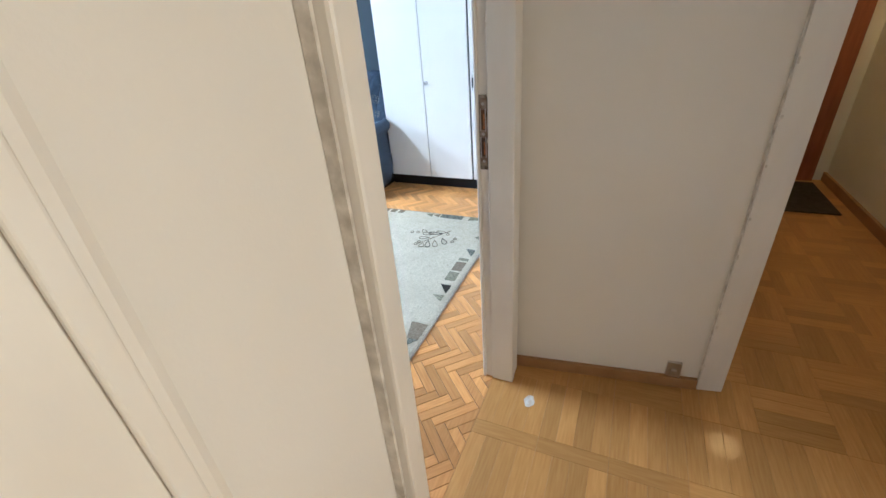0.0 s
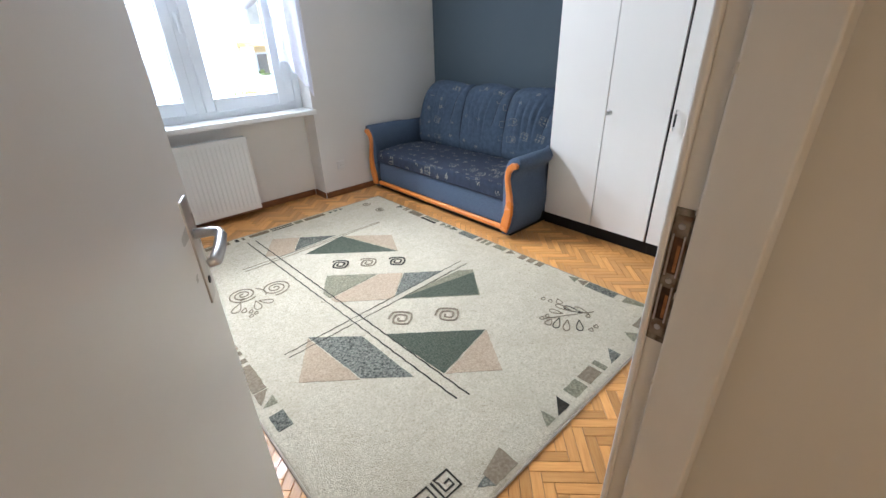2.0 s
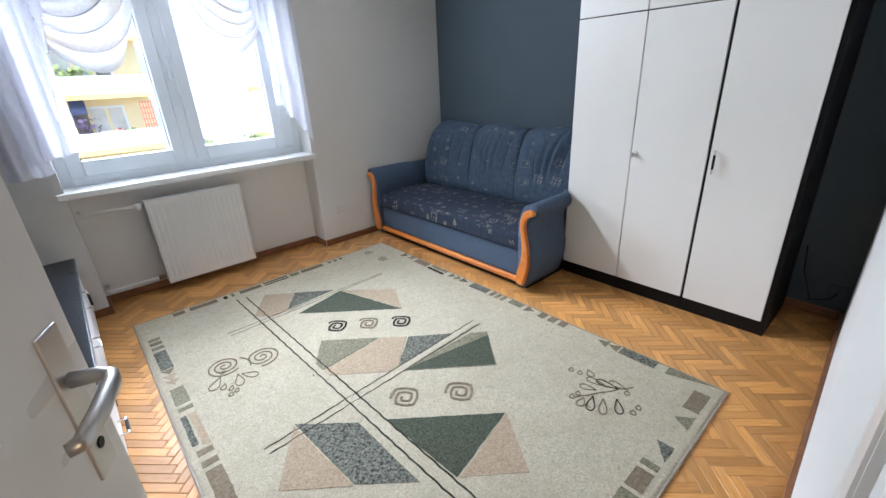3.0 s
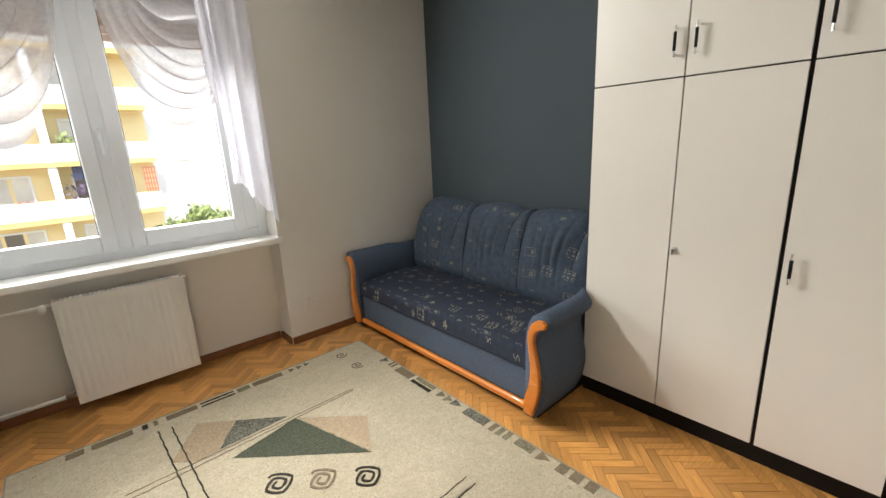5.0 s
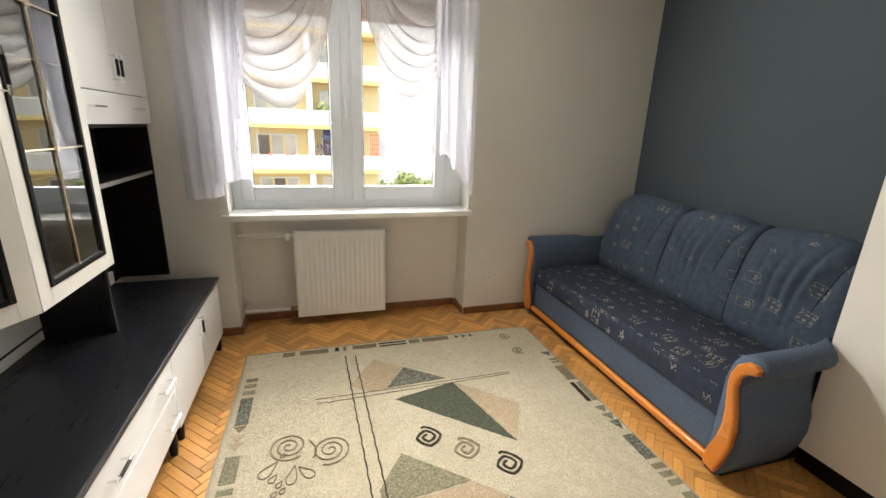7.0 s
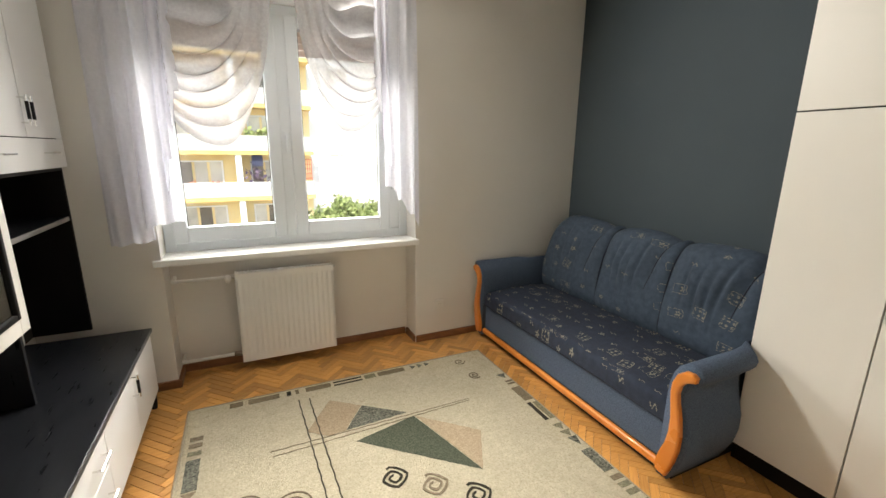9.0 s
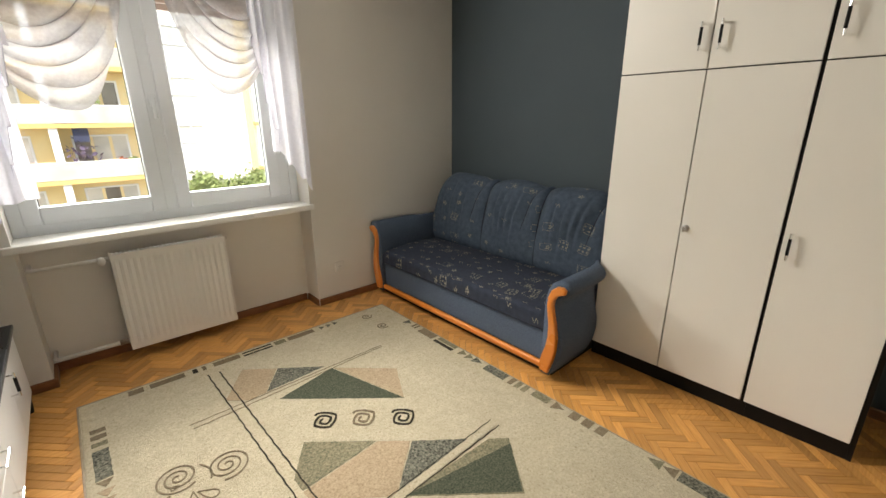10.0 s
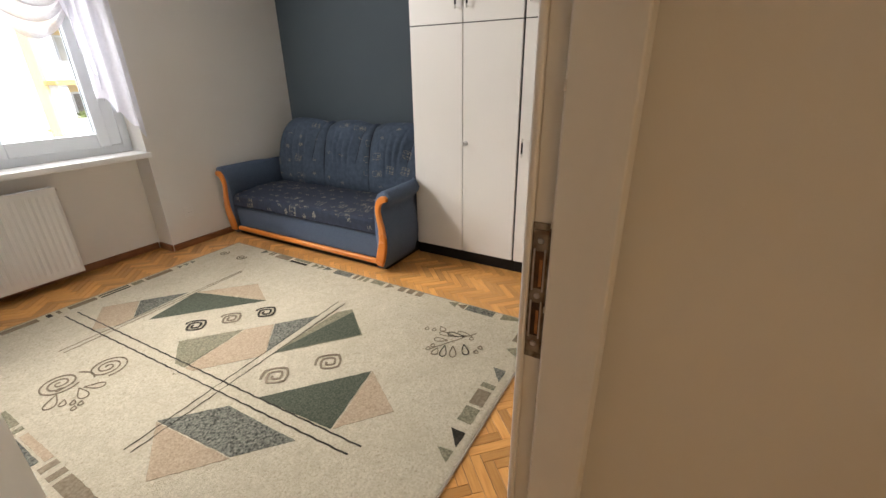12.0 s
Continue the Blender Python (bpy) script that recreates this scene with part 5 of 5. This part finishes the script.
EA, EB = -1.135, -1.075
tri(EA, -0.70, EB, -0.70, -1.1, -0.755, "wool_dark")
for y in (-0.785, -0.815):
    patch(EA + 0.01, EB, y - 0.016, y, "wool_taupe")
patch(EA, EB, -1.02, -0.87, "wool_taupe")
patch(EA - 0.005, EA + 0.02, -1.22, -1.045, "wool_line")
patch(EA + 0.03, EB, -1.22, -1.05, "wool_sage")
for y in (-1.27, -1.33):
    tri(EA, y, EB, y, -1.1, y - 0.05, "wool_sage")
tri(EA + 0.005, -1.385, EB, -1.385, -1.1, -1.455, "wool_dark")
patch(EA, EB, -1.645, -1.49, "wool_dark")
for y in (-1.675, -1.72, -1.765):
    patch(EA, EB, y - 0.028, y, "wool_sage" if y < -1.7 else "wool_taupe")
patch(EA + 0.01, EB, -1.93, -1.83, "wool_sage")
tri(EA, -1.96, EB, -1.96, -1.1, -2.02, "wool_taupe")
for y in (-2.06, -2.13, -2.20):
    patch(EA + 0.005, EB, y - 0.045, y, "wool_taupe")
tri(EA, -2.50, EB, -2.50, -1.1, -2.44, "wool_sage")
tri(EA, -2.56, EB, -2.56, -1.1, -2.50, "wool_taupe")
patch(EA, EB, -2.75, -2.57, "wool_dark")
tri(EA, -2.80, EB, -2.80, EB, -3.0, "wool_sage")
SA, SB = -3.005, -2.94
patch(-1.30, -1.16, SA, SB, "wool_taupe")
tri(-1.33, SA, -1.42, SA, -1.38, SB, "wool_sage")
tri(-1.55, SB, -1.64, SA, -1.55, SA, "wool_dark")
for x0, x1, m in ((-1.70, -1.67, "wool_sage"), (-1.82, -1.72, "wool_taupe"), (-1.93, -1.84, "wool_sage")):
    patch(x0, x1, SA, SB, m)
tri(-1.98, SB, -2.06, SA, -1.98, SA, "wool_line")
tri(-2.09, SB, -2.14, SA, -2.08, SA, "wool_sage")
patch(-2.46, -2.34, -3.025, -2.965, "wool_taupe", 0.03)
tri(-2.46, -3.025, -2.51, -2.985, -2.46, -2.975, "wool_dark")
for cx in (-2.578, -2.672, -2.768):
    cy, r, q = -2.903, 0.037, 0.019
    stroke("key_motif", [(cx - r, cy + r), (cx - r, cy - r), (cx + r, cy - r), (cx + r, cy + r), (cx - r + 0.012, cy + r), (cx - q, cy + q), (cx - q, cy - q), (cx + q, cy - q), (cx + q, cy + 0.006), (cx - 0.004, cy + 0.004)], 0.0075, "wool_line")
WA, WB = -2.905, -2.845
for y, m in ((-0.60, "wool_taupe"), (-0.655, "wool_taupe"), (-0.715, "wool_sage")):
    patch(WA, WB, y - 0.032, y, m)
patch(WA, WB, -0.99, -0.78, "wool_dark")
for y, m in ((-1.0, "wool_taupe"), (-1.06, "wool_tan"), (-1.115, "wool_tan")):
    tri(WA, y, WB, y, -2.875, y - 0.045, m)
patch(WA, WB, -1.345, -1.195, "wool_sage")
patch(WA, WB, -1.40, -1.37, "wool_sage")
patch(WA - 0.005, WA + 0.02, -1.66, -1.44, "wool_dark")
patch(WA + 0.03, WB, -1.68, -1.44, "wool_tan")
for y in (-1.70, -1.77):
    patch(WA, WB, y - 0.035, y, "wool_taupe")
patch(WA, WB, -2.03, -1.83, "wool_taupe")
tri(WA, -2.04, WB, -2.04, WA, -2.12, "wool_taupe")
tri(WA, -2.14, WB, -2.09, WB, -2.15, "wool_sage")
patch(WA, WB, -2.30, -2.20, "wool_dark")
NA, NB = -0.40, -0.352
for x0, x1, m in ((-2.73, -2.66, "wool_taupe"), (-2.63, -2.46, "wool_taupe"), (-2.42, -2.395, "wool_line"), (-2.37, -2.35, "wool_taupe"), (-2.31, -2.16, "wool_taupe"), (-1.94, -1.87, "wool_sage"), (-1.85, -1.67, "wool_taupe")):
    patch(x0, x1, NA, NB, m)
for y in (NA + 0.005, NB - 0.01):
    stroke("line", seg((-2.14, y), (-1.96, y)), 0.012, "wool_line")
for x in (-1.62, -1.57, -1.52):
    tri(x, NA, x, NB, x + 0.035, -0.376, "wool_dark")

# ---- outside ----
# ground out of view, coloured pale to throw sunlight up into the room
structure("ground", box(-400, 400, 0.5, 800, -8.2, -8.0), M["bounce_ground"], "unseen ground between the houses, made pale to bounce light upward", "ground")


def bay_window(parent, x0, x1, y, z0, z1, n):
    w = part("window", ring(bmesh.new(), x0, x1, z0, z1, 0.09, y - 0.08, y + 0.02, 0), M["white_render"], parent)
    step = (x1 - x0) / n
    for i in range(n):
        part("pane", box(x0 + i * step + 0.07, x0 + (i + 1) * step - 0.07, y - 0.03, y, z0 + 0.08, z1 - 0.08), M["far_dark" if n == 3 and (i + int(abs(x0) * 3 + 20 + z0 * 2)) % 4 == 0 else "far_sky_pane"], w)
    return w


def yellow_block(x0, x1, y0, label, bays):
    bl = thing("apartment_building", ((x0 + x1) / 2, y0 + 5, -8), label, "building")
    part("wall", box(x0, x1, y0 + 1.3, y0 + 11, -8.0, 9.2), M["yellow"], bl, "sunlit yellow rendered wall")
    part("roof", box(x0 - 0.3, x1 + 0.3, y0 + 0.8, y0 + 11.3, 9.2, 9.5), M["slab"], bl)
    for k in range(-3, 4):
        z = 1.06 + 2.6 * k
        part("balcony_slab", box(x0, x1, y0, y0 + 1.3, z, z + 0.2), M["slab"], bl)
        part("parapet", box(x0 + 0.05, x1 - 0.05, y0 + 0.02, y0 + 0.08, z + 0.22, z + 0.98), M["parapet"], bl, "pale balcony parapet")
        part("handrail", box(x0 + 0.05, x1 - 0.05, y0 + 0.01, y0 + 0.09, z + 1.0, z + 1.05), M["white_render"], bl)
        for xb in bays:
            part("pier", box(xb - 0.16, xb + 0.16, y0 + 0.1, y0 + 1.3, z + 0.16, z + 2.6), M["white_render"], bl)
            bay_window(bl, xb + 0.6, xb + 2.9, y0 + 1.3, z + 0.75, z + 2.25, 3)
    return bl


yellow_block(-21.8, 1.36, 24.0, "sunlit yellow apartment block with long white balconies", [-2.78 - 3.75 * i for i in range(5)])
yellow_block(6.3, 20, 23.0, "sunlit yellow apartment block with long white balconies", [6.6 + 3.75 * i for i in range(3)])
wb = thing("apartment_building", (3.6, 30, -8), "bright white rendered stair block between yellow wings", "building")
part("wall", box(1.37, 6.29, 25.5, 35, -8.0, 10), M["white_render"], wb)
for k in range(-2, 3):
    bay_window(wb, 2.5, 3.9, 25.5, 0.15 + 2.57 * k, 1.15 + 2.57 * k, 2)

# things on the facing balconies
scr = thing("balcony_screen", (0.98, 24.2, -1.3), "reddish lattice screen on the facing balcony", "screen")
for i in range(5):
    part("slat", box(0.7 + 0.12 * i, 0.75 + 0.12 * i, 24.2, 24.24, -1.34, 0.85), M["terracotta"], scr)
    part("slat", box(0.69, 1.24, 24.241, 24.27, -0.35 + 0.28 * i, -0.3 + 0.28 * i), M["terracotta"], scr)
def plant(x, y, z, r, m, label, cat="plant", seed=0):
    rn = random.Random(seed)
    p = thing("potted_plant", (x, y, z), label, cat)
    b = bmesh.new()
    tube(b, [(x, y, z), (x, y, z + 0.25)], [0.12, 0.16], 10)
    part("pot", b, M["terracotta"], p)
    b = bmesh.new()
    for i in range(70):
        d = Vector((rn.gauss(0, 1), rn.gauss(0, 0.6), rn.gauss(0.3, 0.8)))
        c = Vector((x, y, z + 0.25 + r * 0.8)) + d * r * 0.5
        a1, a2 = Vector((rn.uniform(-1, 1), rn.uniform(-1, 1), rn.uniform(-1, 1))) * 0.12, Vector((rn.uniform(-1, 1), rn.uniform(-1, 1), rn.uniform(-1, 1))) * 0.12
        b.faces.new([b.verts.new(c + a1), b.verts.new(c + a2), b.verts.new(c - a1), b.verts.new(c - a2)])
    part("foliage", b, M[m], p)
    return p


plant(-1.95, 24.5, -1.09, 0.75, "purple", "potted plant with dull purple foliage on the facing balcony", seed=21)
solo("hung_cloth", box(-2.1, -1.5, 24.3, 24.36, 0.4, 1.05), M["navy"], "navy cloth hung on the facing balcony", "cloth")
for i, (x, z, r, m) in enumerate(((-3.9, -1.21, 0.3, "terracotta"), (-5.2, -1.21, 0.3, "terracotta"), (0.1, -1.21, 0.35, "leaf"), (-0.4, -1.21, 0.3, "terracotta"), (-2.1, 1.36, 0.5, "leaf"), (-1.4, 1.36, 0.6, "leaf"), (7.2, -1.21, 0.4, "leaf"))):
    plant(x, 24.45 if x < 5 else 23.5, z, r, m, "potted plant standing on the facing balcony", seed=i)


def tree(x, y, z, h, r, seed):
    rn = random.Random(seed)
    t = thing("tree", (x, y, z), "leafy green tree in front of the facing houses", "tree", "trees outside")
    b = bmesh.new()
    tube(b, [(x, y, z), (x + 0.05, y, z + h * 0.35), (x, y, z + h * 0.75)], [0.16, 0.12, 0.05], 8)
    for i in range(7):
        a = i * 2.4
        s = Vector((x, y, z + h * (0.35 + 0.05 * i)))
        tube(b, [s, s + Vector((math.cos(a) * r * 0.4, math.sin(a) * r * 0.4, 0.25 * r)), s + Vector((math.cos(a) * r * 0.8, math.sin(a) * r * 0.8, 0.6 * r))], [0.06, 0.04, 0.015], 6)
    part("trunk", b, M["bark"], t)
    b = bmesh.new()
    lumps = [Vector((x + rn.gauss(0, 0.5) * r, y + rn.gauss(0, 0.5) * r, z + h * 0.8 + rn.gauss(0, 0.35) * r)) for _ in range(28)]
    for i in range(5200):
        c = rn.choice(lumps) + Vector((rn.gauss(0, 1), rn.gauss(0, 1), rn.gauss(0, 1))) * r * 0.2
        a1 = Vector((rn.uniform(-1, 1), rn.uniform(-1, 1), rn.uniform(-1, 1))) * 0.09
        a2 = Vector((rn.uniform(-1, 1), rn.uniform(-1, 1), rn.uniform(-1, 1))) * 0.09
        b.faces.new([b.verts.new(c + a1), b.verts.new(c + a2), b.verts.new(c - a1), b.verts.new(c - a2)])
    part("crown", b, M["leaf"], t)


tree(0.9, 15.5, -8.0, 8.0, 0.85, 1)
tree(2.2, 15.8, -8.0, 8.2, 0.95, 2)
tree(3.4, 15.6, -8.0, 8.1, 0.9, 4)
tree(-0.3, 15.9, -8.0, 7.1, 0.8, 3)

# ---- parquet ----
def clip(poly, x0, x1, y0, y1):
    for axis, lim, sgn in ((0, x0, 1), (0, x1, -1), (1, y0, 1), (1, y1, -1)):
        out = []
        for i, p in enumerate(poly):
            q = poly[(i + 1) % len(poly)]
            dp, dq = (p[axis] - lim) * sgn, (q[axis] - lim) * sgn
            if dp >= 0:
                out.append(p)
            if dp * dq < 0:
                k = dp / (dp - dq)
                out.append((p[0] + (q[0] - p[0]) * k, p[1] + (q[1] - p[1]) * k))
        poly = out
        if len(poly) < 3:
            return []
    return poly


def board_verts(poly, gap=0.0008, cham=0.0012, top=0.0, th=0.008):
    """A board: a polygon inset for its joint, with a small chamfer."""
    n = len(poly)
    area = sum(poly[i][0] * poly[(i + 1) % n][1] - poly[(i + 1) % n][0] * poly[i][1] for i in range(n))
    if area < 0:
        poly = poly[::-1]

    def inset(d):
        out = []
        for i in range(n):
            p, q, r = Vector(poly[i - 1]), Vector(poly[i]), Vector(poly[(i + 1) % n])
            a, c = (q - p).normalized(), (r - q).normalized()
            na, nc = Vector((-a.y, a.x)), Vector((-c.y, c.x))
            k = 1 + na.dot(nc)
            o = q + (na + nc) * (d / max(k, 0.3))
            out.append((o.x, o.y))
        return out
    lo, mid, hi = inset(gap), inset(gap), inset(gap + cham)
    vs = [(x, y, top - th) for x, y in lo] + [(x, y, top - cham) for x, y in mid] + [(x, y, top) for x, y in hi]
    fs = [tuple(range(2 * n, 3 * n))]
    for r in (0, n):
        fs += [(r + i, r + (i + 1) % n, r + n + (i + 1) % n, r + n + i) for i in range(n)]
    return vs, fs


def board_mesh(name, poly, material, gap=0.0008, cham=0.0012):
    vs, fs = board_verts(poly, gap, cham)
    me = bpy.data.meshes.new(name)
    me.from_pydata(vs, [], fs)
    me.materials.append(material)
    return me


L, W = 0.19, 0.04
floor_ob = bpy.data.objects["floor"]
full = board_mesh("plank", [(0, 0), (L, 0), (L, W), (0, W)], M["oak"])
S2 = math.sqrt(0.5)


def turn45(u, v):
    return ((u - v) * S2 - 2.1665, (u + v) * S2 - 1.7)


near, far = [], []
for i in range(-56, 57):
    for j in range(-9, 11):
        u0, v0 = i * W + j * L, i * W - j * L
        for rect, ang in (((u0, v0, u0 + L, v0 + W), 45), ((u0 + L, v0 + W - L, u0 + L + W, v0 + W), 135)):
            pts = [turn45(rect[0], rect[1]), turn45(rect[2], rect[1]), turn45(rect[2], rect[3]), turn45(rect[0], rect[3])]
            got = clip(pts, X0, 0.0, -3.43, 0.2)
            if len(got) < 3:
                continue
            mx, my = sum(p[0] for p in pts) / 4, sum(p[1] for p in pts) / 4
            whole = all(X0 <= p[0] <= 0 and -3.43 <= p[1] <= 0.2 for p in pts)
            hidden = (RX0 + 0.05 < mx < RX1 - 0.05 and RY0 + 0.05 < my < RY1 - 0.05) or mx < -3.2 or (mx > -0.75 and my > -1.7) or (mx > -0.35 and -2.95 < my < -1.7)
            corner = pts[0] if ang == 45 else pts[1]
            (far if hidden or not whole else near).append((got, corner, ang, mx, my))
near.sort(key=lambda e: (e[3] + 2.6) ** 2 + (e[4] + 3.0) ** 2)
for got, corner, ang, mx, my in near[:300]:
    ob = new("plank", full)
    ob.parent = floor_ob
    ob.location = (corner[0], corner[1], 0)
    ob.rotation_euler = (0, 0, radians(ang))
vs, fs = [], []
for got, corner, ang, mx, my in far + near[300:]:
    pts = got
    v, f = board_verts([(x, y) for x, y in pts])
    k = len(vs)
    vs += v
    fs += [tuple(a + k for a in q) for q in f]
me = bpy.data.meshes.new("edge_planks")
me.from_pydata(vs, [], fs)
me.materials.append(M["oak_joined"])
rest = new("edge_planks", me)
rest.parent = floor_ob
tagged(rest, kind="stuff")

# hall boards: ranks with their ends in line, some cross boards, basket blocks in the corridor
hall_ob = bpy.data.objects["hall_floor"]
HW, HL = 0.06, 0.27
board = board_mesh("board", [(0, 0), (HL, 0), (HL, HW), (0, HW)], M["hall_oak"], 0.0002, 0.0005)
short = board_mesh("board", [(0, 0), (0.24, 0), (0.24, HW), (0, HW)], M["hall_oak"], 0.0002, 0.0005)


def lay(mesh, x, y, turned=False):
    ob = new("board", mesh)
    ob.parent = hall_ob
    ob.location = (x + HW if turned else x, y, 0)
    ob.rotation_euler = (0, 0, radians(90) if turned else 0)


def under_wall(x, y):
    return x > -2.3 and y > -4.27


k = 0
x = -2.51
while x - HL > -4.84:
    cross = k % 3 == 1
    if cross:
        x -= HW
        if x - HL < -4.84:
            break
        y = -3.43
        while y > -5.4:
            lay(short, x, y - 0.24, True)
            y -= 0.24
    x -= HL
    y = -3.43 - HW
    while y > -5.4:
        lay(board, x, y)
        y -= HW
    k += 1
if x + 4.7 > 0.02:
    rest_l = x + 4.75
    stub = board_mesh("board", [(0, 0), (rest_l, 0), (rest_l, HW), (0, HW)], M["hall_oak"], 0.0002, 0.0005)
    y = -3.43 - HW
    while y > -5.4:
        lay(stub, x - rest_l, y)
        y -= HW
for i in range(12):
    for j in range(9):
        x, y = -2.51 + 0.24 * i, -3.43 - 0.24 * (j + 1)
        if under_wall(x, y) or y < -5.6:
            continue
        for r in range(4):
            if (i + j) % 2:
                lay(short, x, y + HW * r)
            else:
                lay(short, x + HW * r, y, True)
# dried paint spot on the boards by the threshold
b = bmesh.new()
rnd = random.Random(3)
prism(b, [(-2.632 + (0.026 + 0.008 * rnd.random()) * math.cos(k * 0.524), -3.602 + (0.017 + 0.006 * rnd.random()) * math.sin(k * 0.524)) for k in range(12)], "z", 0.0002, 0.0011)
part("paint_spot", b, M["spot"], hall_ob, "dried white paint spot on the boards")
